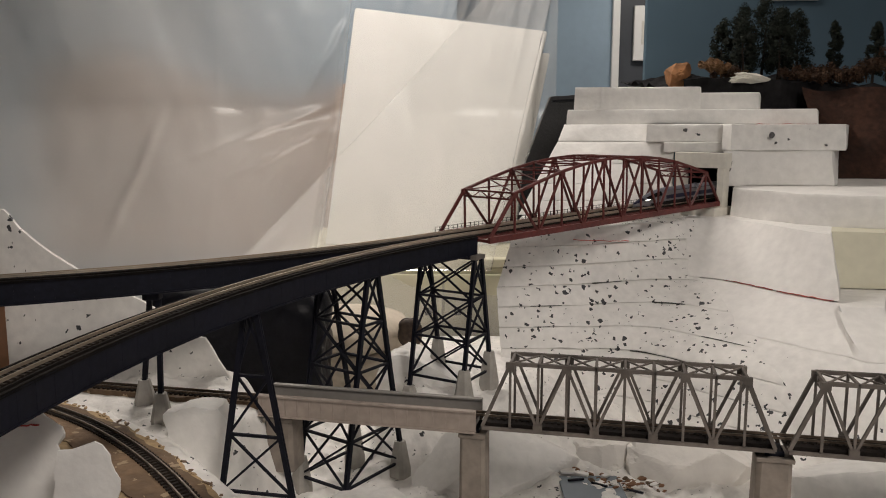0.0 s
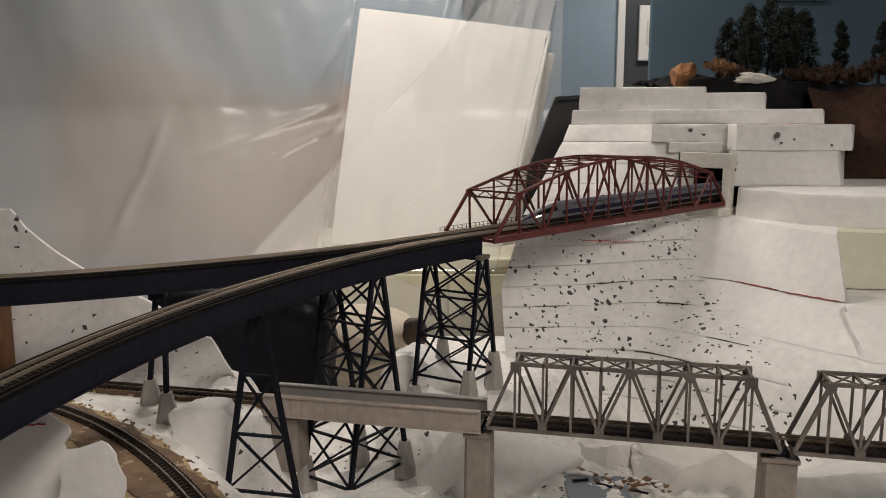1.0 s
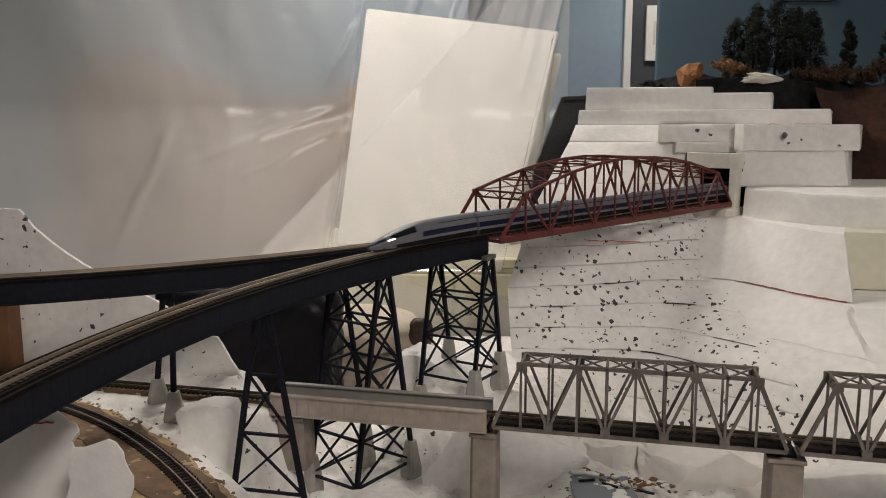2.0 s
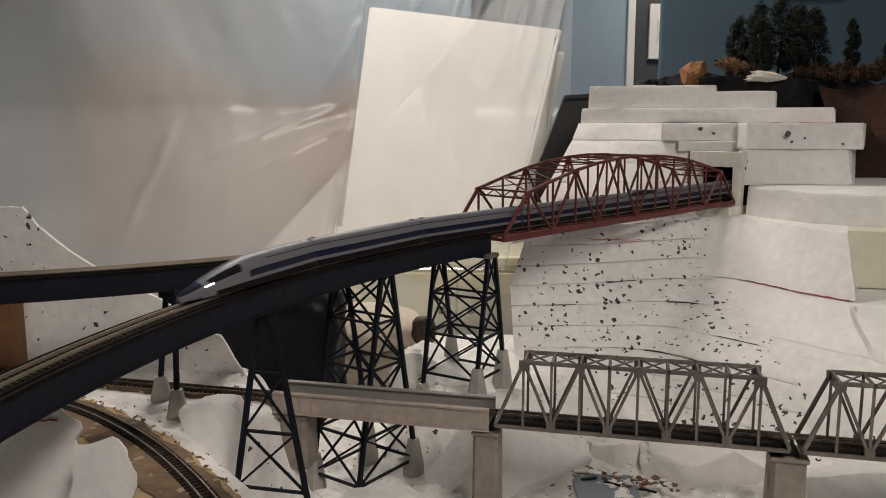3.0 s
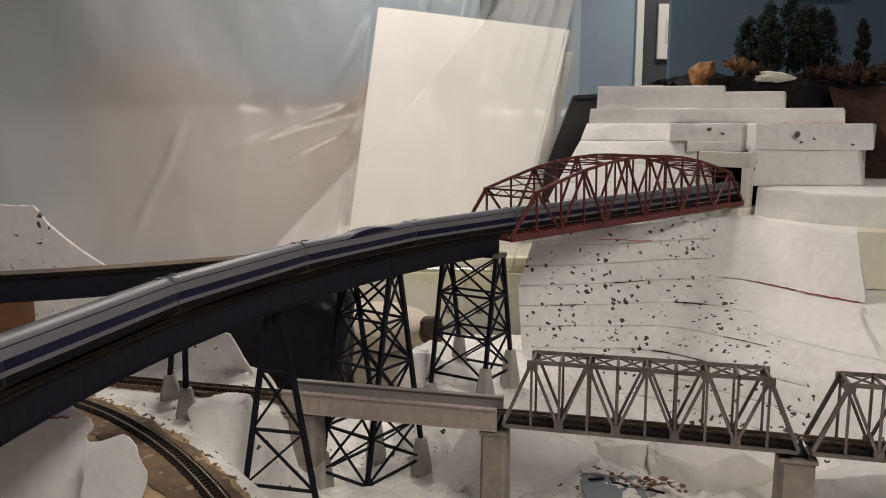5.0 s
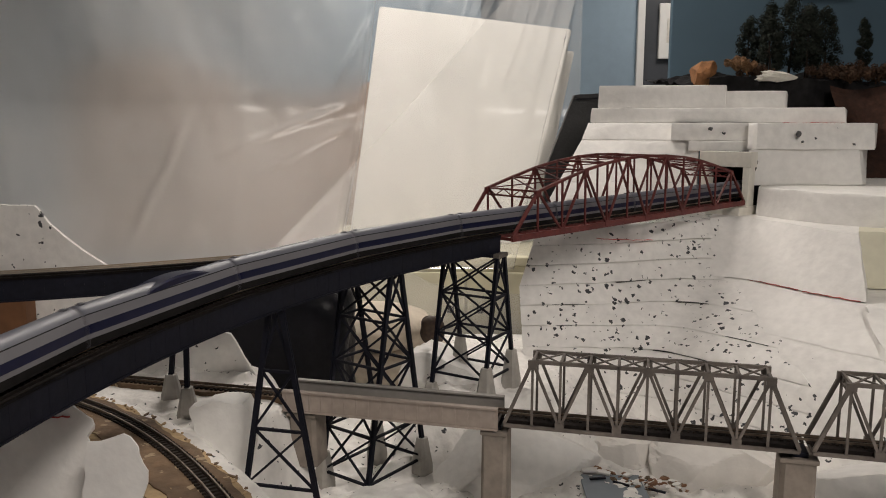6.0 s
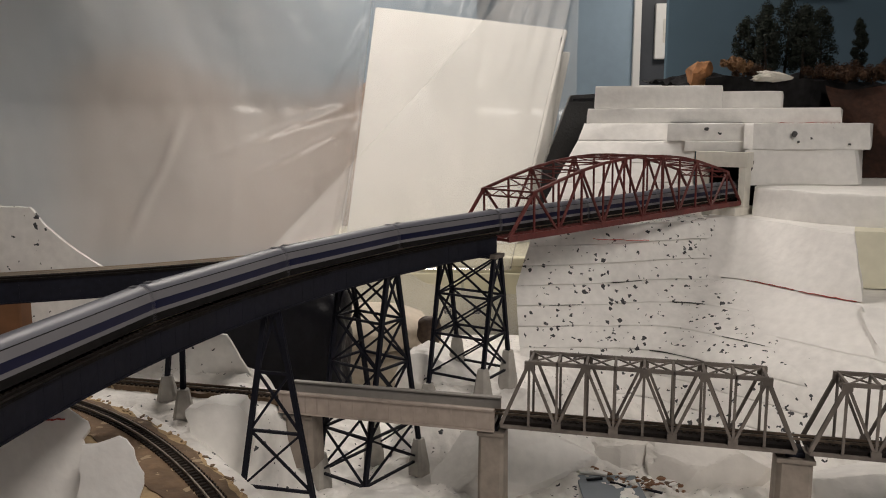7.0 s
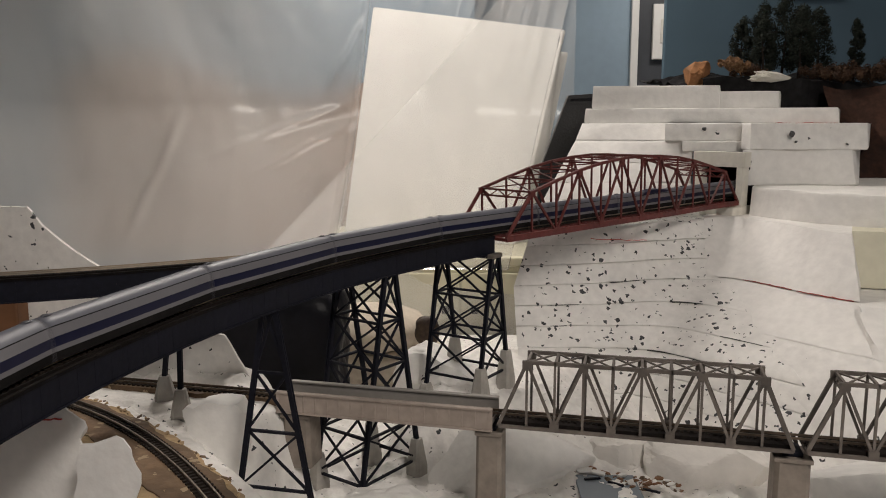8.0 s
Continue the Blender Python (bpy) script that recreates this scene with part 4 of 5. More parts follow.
def cork_crumbs():
    """Pale torn cork pieces along the outer edge of the curved roadbed."""
    rng = random.Random(17)
    for k in range(46):
        p, h = bend_by_length(0.03 + 0.34 * rng.random())
        s = side_of(h)
        u = (-0.0195 - 0.006 * rng.random()) if k % 4 else 0.022 + 0.010 * rng.random()
        bm = bmesh.new()
        a, b = 0.0012 + 0.0040 * rng.random() ** 2, 0.0009 + 0.0012 * rng.random()
        for z in (-0.0005, 0.0005):
            for q in range(5):
                r = 0.75 + 0.5 * rng.random()
                bm.verts.new((a * r * math.cos(q * 1.257), b * r * math.sin(q * 1.257), z * (0.5 + rng.random())))
        bmesh.ops.convex_hull(bm, input=bm.verts[:])
        ob = part("cork_crumb", bm, CORK_PALE if k % 3 else CORK)
        q = p + s * u
        ob.matrix_basis = pose(q.x, q.y, EYE + max(ground_height(q.x, q.y), LOW_Z - EYE - 0.0052) + 0.0004, 12 * rng.random(), 12 * rng.random(), math.degrees(math.atan2(h.y, h.x)) + rng.gauss(0, 25))
        tagged(ob, "torn crumb of pale cork beside the curved track", "cork crumb", "cork crumbs")


def girder_span():
    g = thing("girder_bridge", Matrix.Translation(Vector((0.030, 0.7045, EYE - 0.276)) + low_side * 0.0) @ pose(0, 0, 0, 0, 0, LA), "pale grey plate girder bridge with ribbed pinkish side", "railway bridge")
    L = 0.215
    for y, mm in ((0.0, GREY_PINK), (0.036, GREY_LIGHT)):
        bm = bmesh.new()
        box(bm, (-L, y - 0.001, 0.0), (0, y + 0.001, 0.021))
        box(bm, (-L, y - 0.003, 0.0195), (0, y + 0.003, 0.0215), 0.0004)
        box(bm, (-L, y - 0.003, 0.0), (0, y + 0.003, 0.0018), 0.0004)
        part("plate_girder", bm, mm, g)
        if y:
            continue
        bm = bmesh.new(); box(bm, (-0.0007, -0.0014, 0.002), (0.0007, 0.0014, 0.0194))
        rib = part("rib", bm, mm, g)
        rib.location = (-0.004, y, 0)
        for i in range(1, 18):
            q = new("rib", rib.data)
            q.parent, q.location = g, (-0.004 - (L - 0.008) * i / 17, y, 0)
    bm = bmesh.new(); box(bm, (-L, 0.001, 0.006), (0, 0.035, 0.0095))
    part("deck", bm, GREY_STEEL, g)


girder_span()
cork_crumbs()


def pier(x, y, z1, w, d, label, material):
    p = thing("bridge_pier", pose(x, y, EYE, 0, 0, LA), label, "pier", "bridge piers")
    z0 = ground_height(x, y) - 0.004
    bm = bmesh.new()
    rings = []
    for z, k in ((z0, 1.0), (z1 - 0.006, 0.93), (z1 - 0.005, 0.93)):
        c = 0.25 * w
        rings.append([bm.verts.new((a * k, b * k, z)) for a, b in ((-w + c, -d), (w - c, -d), (w, -d + c), (w, d - c), (w - c, d), (-w + c, d), (-w, d - c), (-w, -d + c))])
    for a, b in zip(rings, rings[1:]):
        for i in range(8):
            bm.faces.new((a[i], a[(i + 1) % 8], b[(i + 1) % 8], b[i]))
    bm.faces.new(rings[-1]); bm.faces.new(list(reversed(rings[0])))
    part("shaft", bm, material, p)
    bm = bmesh.new(); box(bm, (-w * 1.02, -d * 1.02, z1 - 0.005), (w * 1.02, d * 1.02, z1 - 0.001), 0.0008)
    part("cap", bm, material, p)
    bm = bmesh.new(); box(bm, (-w * 0.5, -d * 0.7, z1 - 0.001), (w * 0.5, d * 0.7, z1 + 0.0035), 0.0006)
    part("bearing", bm, BLACK_STEEL, p)


pier(0.030, 0.723, -0.277, 0.0125, 0.017, "weathered concrete pier under the bridge joint", CONCRETE_BROWN)
pier(0.288, 0.668, -0.277, 0.0155, 0.017, "weathered concrete pier with dark stained side", CONCRETE_BROWN)
pier(0.545, 0.610, -0.277, 0.0155, 0.017, "weathered concrete pier under the far bridge end", CONCRETE_BROWN)
pier(-0.158, 0.765, -0.277, 0.015, 0.017, "brown stained concrete pier under the girder span", CONCRETE_BROWN)


# ---- portal ----
def portal():
    c, h = front_line(PORTAL_S)
    p = thing("tunnel_portal", Matrix.Translation(c) @ pose(0, 0, 0, 0, 0, BR), "cream plaster tunnel portal with square opening", "tunnel portal")
    w, H = 0.0, 0.048
    lo, hi = -0.016, 0.046
    for y0, y1, z0, z1, nm in ((lo - 0.011, lo, -0.022, H, "jamb"), (hi, hi + 0.014, -0.022, H, "jamb"), (lo - 0.014, hi + 0.016, H, H + 0.0245, "lintel")):
        bm = bmesh.new(); box(bm, (0, y0, z0), (0.02, y1, z1), 0.0008)
        part(nm, bm, PORTAL_MAT, p)
    for y in (lo - 0.004, hi + 0.001):
        bm = bmesh.new(); box(bm, (0.021, y, -0.03), (0.24, y + 0.003, H + 0.01))
        part("tunnel_lining", bm, BLACK_CLOTH, p)
    bm = bmesh.new(); box(bm, (0.021, lo - 0.004, H + 0.003), (0.24, hi + 0.005, H + 0.006))
    part("tunnel_roof", bm, BLACK_CLOTH, p)
    bm = bmesh.new(); box(bm, (-0.03, -0.03, -0.030), (0.03, 0.03, -0.014), 0.002)
    part("abutment", bm, PORTAL_MAT, p)


portal()


# ---- loose foam rocks ----
def rock(name, c, size, seed, material, label, facets=0.35, sub=5, turn=0):
    bm = bmesh.new()
    bmesh.ops.create_icosphere(bm, subdivisions=sub, radius=1)
    rng = random.Random(int(seed * 100))
    cuts = [(Vector((rng.gauss(0, 1), rng.gauss(0, 1), rng.gauss(0, 0.8))).normalized(), 0.62 + 0.33 * rng.random()) for _ in range(11)]
    for v in bm.verts:
        n = v.co.normalized()
        k = max(abs(n.x), abs(n.y), abs(n.z))
        q = n.lerp(n / k, 0.62)
        q *= 1 + facets * 0.5 * noise.noise(n * 1.6 + Vector((seed, 0, 0))) + facets * 0.16 * noise.noise(n * 5 + Vector((0, seed, 0))) + facets * 0.05 * noise.noise(n * 16 + Vector((0, 0, seed)))
        q *= 1 - facets * 0.14 * abs(noise.noise(n * 4.5 + Vector((seed, seed, 0)))) - facets * 0.08 * abs(noise.noise(n * 11 + Vector((0, seed, seed))))
        for d, lim in cuts:
            over = q.dot(d) - lim
            if over > 0:
                q = q - d * over * 0.93
        v.co = Vector((q.x * size[0], q.y * size[1], q.z * size[2]))
    ob = part(name, bm, material)
    ob.matrix_basis = pose(c[0], c[1], EYE + c[2], 0, 0, turn)
    return tagged(ob, label, "foam rock", "foam rocks")


DARK_FLAKE = mat("dark_grey_flake", (0.09, 0.088, 0.09), 0.8, scale=150, grain=0.3, blotch=0.3, bump=0.5)
WR = "broken white foam rock lying on the layout"
rock("foam_rock", (-0.33, 0.775, -0.315), (0.05, 0.03, 0.038), 3.9, PLASTER, WR, 0.4)
rock("foam_rock", (0.06, 0.86, -0.385), (0.10, 0.06, 0.058), 4.7, FOAM, WR, 0.25)
rock("foam_rock", (-0.02, 0.985, -0.325), (0.075, 0.05, 0.055), 5.2, FOAM_FEW, WR, 0.4)
rock("foam_rock", (0.188, 0.885, -0.376), (0.046, 0.036, 0.030), 6.6, PLASTER, WR, 0.4)
rock("foam_rock", (0.280, 0.855, -0.384), (0.080, 0.050, 0.050), 7.7, PLASTER, WR, 0.45, 5, 8)
rock("foam_rock", (-0.06, 0.735, -0.385), (0.06, 0.04, 0.03), 8.3, FOAM_FEW, WR, 0.3)
rock("foam_rock", (0.43, 0.745, -0.365), (0.10, 0.05, 0.060), 9.3, FOAM_FEW, WR, 0.2)


for k, (x, y, z, r) in enumerate(((0.5416, 1.3335, -0.0087, 0.0055), (0.4156, 1.3905, -0.0005, 0.0045), (0.5488, 1.3345, -0.0214, 0.0022), (0.6319, 1.3345, -0.0250, 0.0022))):
    ob = rock("dark_flake", (x, y, z), (r, 0.003, r * 0.9), 30 + k, DARK_FLAKE, "dark grey flake stuck in an upper foam slab", 0.7, 3)
    ob["category"], ob["group"] = "flake", "dark flakes"


# ---- scraps in the gap of the terrain ----
SLATE = mat("blue_grey_sheet", (0.20, 0.23, 0.26), 0.6, scale=60, grain=0.05, blotch=0.1, bump=0.1)
CHIP = mat("brown_wood_chips", (0.20, 0.10, 0.05), 0.85, scale=150, grain=0.3, blotch=0.3, bump=0.4)


def scraps():
    z = EYE - 0.374
    bm = bmesh.new(); box(bm, (0.125, 0.765, z - 0.003), (0.190, 0.832, z), 0.001)
    tagged(part("slate_sheet", bm, SLATE), "blue-grey sheet lying in the gap", "sheet")
    rng = random.Random(5)
    meshes = []
    for k in range(6):
        bm = bmesh.new()
        bmesh.ops.create_icosphere(bm, subdivisions=1, radius=1)
        for v in bm.verts:
            v.co *= 0.7 + 0.6 * rng.random()
            v.co.z *= 0.4
        me = bpy.data.meshes.new("wood_scrap")
        bm.to_mesh(me); bm.free()
        me.materials.append((CHIP, FOAM, CHIP, CORK, CHIP, FOAM)[k])
        meshes.append(me)
    for i in range(110):
        t = rng.random()
        x = 0.122 + 0.11 * t
        y = 0.848 - 0.055 * t + rng.gauss(0, 0.008) + 0.01 * math.sin(t * 9)
        sc = 0.0012 + 0.0030 * rng.random() ** 2
        ob = new("wood_scrap", meshes[rng.randrange(6)])
        ob.matrix_basis = pose(x, y, z + sc * 0.3, 0, 0, rng.random() * 360) @ Matrix.Diagonal((sc * 1.5, sc, sc, 1))
        tagged(ob, "small broken wood and foam scrap", "scrap", "scraps")
    for x, y, turn in ((0.143, 0.818, 12), (0.166, 0.806, -35), (0.2, 0.79, -30)):
        bm = bmesh.new(); box(bm, (-0.009, -0.0015, 0), (0.009, 0.0015, 0.002), 0.0004)
        ob = part("black_offcut", bm, BLACK_STEEL)
        ob.matrix_basis = pose(x, y, z + 0.0005, 0, 0, turn)
        tagged(ob, "short black plastic offcut", "offcut", "scraps")
    for x, y, turn, k in ((0.137, 0.838, 10, 0.009), (0.152, 0.832, -20, 0.007), (0.176, 0.826, 40, 0.005)):
        bm = bmesh.new(); box(bm, (-k, -k * 0.55, 0), (k, k * 0.55, 0.003), 0.0008)
        ob = part("foam_offcut", bm, FOAM)
        ob.matrix_basis = pose(x, y, z + 0.0005, 0, 4, turn)
        tagged(ob, "small white foam offcut", "offcut", "scraps")


scraps()


# ---- things behind the layout ----
def soft_block(name, c, size, material, label, category, wob=0.05, turn=0, lean=0, bev=0.3, seed=0):
    bm = bmesh.new()
    bmesh.ops.create_uvsphere(bm, u_segments=56, v_segments=32, radius=1)
    p = max(2.8, 1.6 / bev)
    for v in bm.verts:
        v.co *= (abs(v.co.x) ** p + abs(v.co.y) ** p + abs(v.co.z) ** p) ** (-1 / p)
        v.co += v.co.normalized() * wob * noise.noise(v.co * 2.2 + Vector((seed, 0, 0)))
        v.co = Vector((v.co.x * size[0], v.co.y * size[1], v.co.z * size[2]))
    ob = part(name, bm, material, smooth=True)
    ob.matrix_basis = pose(c[0], c[1], EYE + c[2], lean, 0, turn)
    return tagged(ob, label, category)


def back_things():
    bag = thing("black_bag", None, "black cloth bag slumped behind the foam hill", "bag")
    body = soft_block("bag_body", (-0.298, 1.14, -0.335), (0.13, 0.07, 0.115), BLACK_CLOTH, "", "", 0.13, 0, 0, 0.25, 2)
    body.parent = bag
    soft_block("cushion", (-0.145, 1.39, -0.413), (0.13, 0.09, 0.036), BEIGE, "plump beige cushion at the bottom of a stack", "cushion", 0.05, 0, 0, 0.6, 5)
    soft_block("cushion", (-0.165, 1.385, -0.350), (0.105, 0.085, 0.036), BEIGE, "plump beige cushion on top of a stack", "cushion", 0.14, 4, 0, 0.8, 9)
    soft_block("dark_pouch", (-0.055, 1.305, -0.335), (0.020, 0.012, 0.024), BROWN_LEATHER, "small dark brown pouch beside the cushions", "pouch", 0.1, 0, 0, 0.6, 3)
    case = thing("black_case", None, "black padded case leaning behind the mountain", "case")
    body = cut_panel("case_body", ((0.235, 0.072), (0.34, 0.078), (0.36, -0.285), (0.16, -0.285), (0.176, -0.09)), 1.78, 0.03, BLACK_LEATHER, "", "", 0.001)
    body.parent = case
    bm = bmesh.new(); beam(bm, (0.238, 1.777, EYE + 0.062), (0.335, 1.777, EYE + 0.067), 0.004, 0.004)
    part("piping", bm, BLACK_CLOTH, case)
    cab = thing("storage_cabinet", None, "low cream painted cabinet behind the layout", "cabinet")
    bm = bmesh.new(); box(bm, (-0.40, 1.775, 0.0), (0.40, 2.35, EYE - 0.306), 0.003)
    part("carcass", bm, CREAM, cab)
    bm = bmesh.new(); box(bm, (-0.405, 1.77, EYE - 0.3055), (0.405, 2.355, EYE - 0.286), 0.003)
    part("top_panel", bm, CREAM, cab)
    for x0, x1 in ((-0.395, -0.003), (0.003, 0.395)):
        bm = bmesh.new(); box(bm, (x0, 1.762, 0.06), (x1, 1.774, EYE - 0.32), 0.002)
        door = part("door", bm, CREAM, cab)
        kx = x1 - 0.03 if x0 < -0.1 else x0 + 0.03
        bm = bmesh.new(); box(bm, (kx - 0.008, 1.748, EYE - 0.41), (kx + 0.008, 1.762, EYE - 0.394), 0.003)
        part("knob", bm, TIE, door)
    bm = bmesh.new(); box(bm, (-0.95, 0.850, EYE - 0.45), (-0.487, 0.874, EYE - 0.165), 0.002)
    tagged(part("wood_plank", bm, WOOD), "brown wooden plank beside the foam hill", "plank")


def hung_cloth():
    """A pinkish tan cloth on the wall, added as the unidentified warm patch behind the dust sheet."""
    bm = bmesh.new()
    nx, nz = 60, 40
    for dy in (0.0, 0.004):
        g = [[bm.verts.new((-1.50 + 1.40 * i / nx, 2.96 + dy + 0.018 * noise.noise(Vector((i * 0.16, j * 0.03, 2))),
                            EYE - 0.42 + (0.62 + 0.09 * math.sin(i * 0.12)) * j / nz)) for j in range(nz + 1)] for i in range(nx + 1)]
        for i in range(nx):
            for j in range(nz):
                bm.faces.new((g[i][j], g[i + 1][j], g[i + 1][j + 1], g[i][j + 1]))
    tagged(part("hung_blanket", bm, SALMON, smooth=True), "pinkish tan cloth added as the unidentified warm patch behind the dust sheet", "blanket")


SALMON = mat("pinkish_tan_fabric", (0.38, 0.27, 0.21), 0.9, scale=30, grain=0.06, blotch=0.25, bump=0.3)
hung_cloth()
BROWN_LEATHER = mat("dark_brown_leather", (0.045, 0.028, 0.018), 0.6, scale=150, grain=0.3, blotch=0.4, bump=0.4)
CREAM = mat("cream_paint", (0.55, 0.52, 0.38), 0.6, scale=20, grain=0.03, blotch=0.06, bump=0.05)
back_things()


# ---- scenic hillside ----
DARK_ROCK = mat("dark_painted_rock", (0.018, 0.017, 0.018), 0.7, scale=60, grain=0.4, blotch=0.5, bump=0.8, spec=0.1)
RUST_SLOPE = mat("rust_brown_scatter", (0.040, 0.016, 0.009), 0.9, scale=90, grain=0.45, blotch=0.5, bump=0.8)
FOLIAGE = mat("dark_green_foliage", (0.013, 0.018, 0.012), 0.85, scale=300, grain=0.4, blotch=0.3, bump=0.3)
BUSH = mat("russet_foliage", (0.055, 0.028, 0.015), 0.9, scale=250, grain=0.45, blotch=0.4, bump=0.5)
BUSH_TAN = mat("tan_dried_foliage", (0.22, 0.12, 0.06), 0.9, scale=250, grain=0.4, blotch=0.4, bump=0.5)
ORANGE_ROCK = mat("orange_tan_painted_rock", (0.28, 0.13, 0.055), 0.85, scale=70, grain=0.3, blotch=0.5, bump=0.6)
BARK = mat("dark_bark", (0.03, 0.02, 0.014), 0.9, scale=150, grain=0.3, blotch=0.3, bump=0.5)


def hillside():
    bm = bmesh.new()
    nx, ny = 90, 50
    g = []
    for i in range(nx + 1):
        col = []
        for j in range(ny + 1):
            x, y = 0.49 + 1.1 * i / nx, 1.66 + 0.6 * j / ny
            z = 0.095 + 0.03 * noise.noise(Vector((x * 7, y * 7, 3))) + 0.012 * noise.noise(Vector((x * 30, y * 30, 8))) + 0.05 * (y - 1.66)
            z -= max(0, x - 0.78) * 0.10
            if j == 0:
                z = -0.35
            elif j == 1:
                y -= 0.008
            col.append(bm.verts.new((x, y + 0.012 * noise.noise(Vector((x * 18, z * 18, 1))), EYE + z)))
        g.append(col)
    for i in range(nx):
        for j in range(ny):
            bm.faces.new((g[i][j], g[i + 1][j], g[i + 1][j + 1], g[i][j + 1]))
    tagged(part("scenic_hill", bm, DARK_ROCK), "dark painted rocky hillside with scenery on top", "hill", kind="structure")
    bm = bmesh.new()
    g = []
    for i in range(41):
        col = []
        for j in range(41):
            a, b = i / 40, j / 40
            x = 0.72 + 0.6 * a
            y = 1.64 - 0.26 * b + 0.02 * noise.noise(Vector((a * 6, b * 6, 0)))
            z = 0.085 - 0.30 * b - 0.12 * (1 - a) * b + 0.02 * noise.noise(Vector((a * 5, b * 5, 7)))
            col.append(bm.verts.new((x, y, EYE + z)))
        g.append(col)
    for i in range(40):
        for j in range(40):
            bm.faces.new((g[i][j], g[i + 1][j], g[i + 1][j + 1], g[i][j + 1]))
    tagged(part("scenic_slope", bm, RUST_SLOPE), "rust brown scattered scenery slope", "hill", kind="structure")


def tuft(bm, c, r, rng, n, leaf):
    for _ in range(n):
        d = Vector((rng.gauss(0, 1), rng.gauss(0, 1), rng.gauss(0, 1))).normalized()
        p = c + d * r * (0.45 + 0.6 * rng.random())
        s = leaf * (0.6 + 0.9 * rng.random())
        a = Vector((rng.gauss(0, 1), rng.gauss(0, 1), rng.gauss(0, 1))).normalized() * s
        b = a.cross(d).normalized() * s
        v = [bm.verts.new(p + q) for q in (a, b, -a * 0.9, -b)]
        bm.faces.new((v[0], v[1], v[2])); bm.faces.new((v[0], v[2], v[3]))


def tree(x, y, z, h, r, seed):
    rng = random.Random(seed)
    t = thing("model_tree", pose(x, y, EYE + z), "dark green model tree on the scenic hillside", "tree", "model trees")
    bm = bmesh.new()
    rings = []
    for k in range(6):
        f = k / 5
        rr = 0.0035 * (1 - 0.8 * f)
        cx = 0.003 * math.sin(f * 3 + seed)
        rings.append([bm.verts.new((cx + rr * math.cos(a * math.tau / 7), rr * math.sin(a * math.tau / 7), h * 0.85 * f - 0.012)) for a in range(7)])
    for a, b in zip(rings, rings[1:]):
        for i in range(7):
            bm.faces.new((a[i], a[(i + 1) % 7], b[(i + 1) % 7], b[i]))
    bm.faces.new(rings[-1])
    for k in range(9):
        f = 0.2 + 0.07 * k
        ang = k * 2.4 + seed
        beam(bm, (0, 0, h * f), (r * 0.8 * math.cos(ang), r * 0.8 * math.sin(ang), h * (f + 0.08)), 0.0011, 0.0011)
    part("trunk", bm, BARK, t)
    bm = bmesh.new()
    for k in range(46):
        f = 0.10 + 0.9 * (k + rng.random()) / 46
        rad = r * (math.sin(math.pi * min(1, 0.18 + 0.82 * f)) ** 0.6) * (0.55 + 0.5 * rng.random())
        ang = rng.random() * math.tau
        c = Vector((rad * 0.75 * math.cos(ang), rad * 0.75 * math.sin(ang), h * f))
        tuft(bm, c, r * 0.36, rng, 95, 0.0017)
    part("crown", bm, FOLIAGE, t)


def bush(x, y, z, r, seed, material, label):
    rng = random.Random(seed)
    bm = bmesh.new()
    for k in range(16):
        c = Vector((rng.gauss(0, 0.6) * r, rng.gauss(0, 0.5) * r, abs(rng.gauss(0.2, 0.35)) * r))
        tuft(bm, c, r * 0.45, rng, 150, 0.0017)
    for _ in range(4):
        beam(bm, (0, 0, -r * 0.6), (rng.gauss(0, .3) * r, rng.gauss(0, .3) * r, r * 0.4), 0.0012, 0.0012)
    ob = part("model_bush", bm, material)
    ob.location = (x, y, EYE + z)
    tagged(ob, label, "bush", "model bushes")


hillside()
for k, (x, h, r, y) in enumerate(((0.612, 0.120, 0.030, 1.80), (0.655, 0.150, 0.034, 1.80), (0.69, 0.160, 0.036, 1.77), (0.735, 0.145, 0.034, 1.80), (0.76, 0.135, 0.036, 1.77), (0.635, 0.115, 0.030, 1.74), (0.71, 0.13, 0.036, 1.73), (0.855, 0.118, 0.020, 1.80), (0.957, 0.120, 0.022, 1.82), (0.99, 0.10, 0.02, 1.80))):
    tree(x, y, 0.112, h, r, k + 3)
RB = "russet brown clump of model bushes"
for k, (x, y, z, r) in enumerate(((0.545, 1.67, 0.125, 0.016), (0.57, 1.68, 0.118, 0.016), (0.60, 1.70, 0.11, 0.02), (0.74, 1.68, 0.105, 0.025), (0.79, 1.70, 0.11, 0.03), (0.765, 1.65, 0.10, 0.02), (0.83, 1.68, 0.10, 0.025), (0.90, 1.74, 0.12, 0.035), (0.98, 1.74, 0.11, 0.035))):
    bush(x, y, z, r, k + 40, BUSH_TAN if k < 2 else BUSH, RB if k >= 2 else "dried tan clump of model bushes")
r_ = rock("plaster_rock", (0.625, 1.655, 0.103), (0.038, 0.014, 0.010), 12.2, PORTAL_MAT, "cream plaster outcrop among the bushes", 1.1)
r_["category"] = "plaster rock"
r_ = rock("orange_rock", (0.486, 1.70, 0.112), (0.029, 0.02, 0.024), 21.3, ORANGE_ROCK, "orange tan painted rock at the edge of the scenery", 0.6)
r_["category"] = "painted rock"


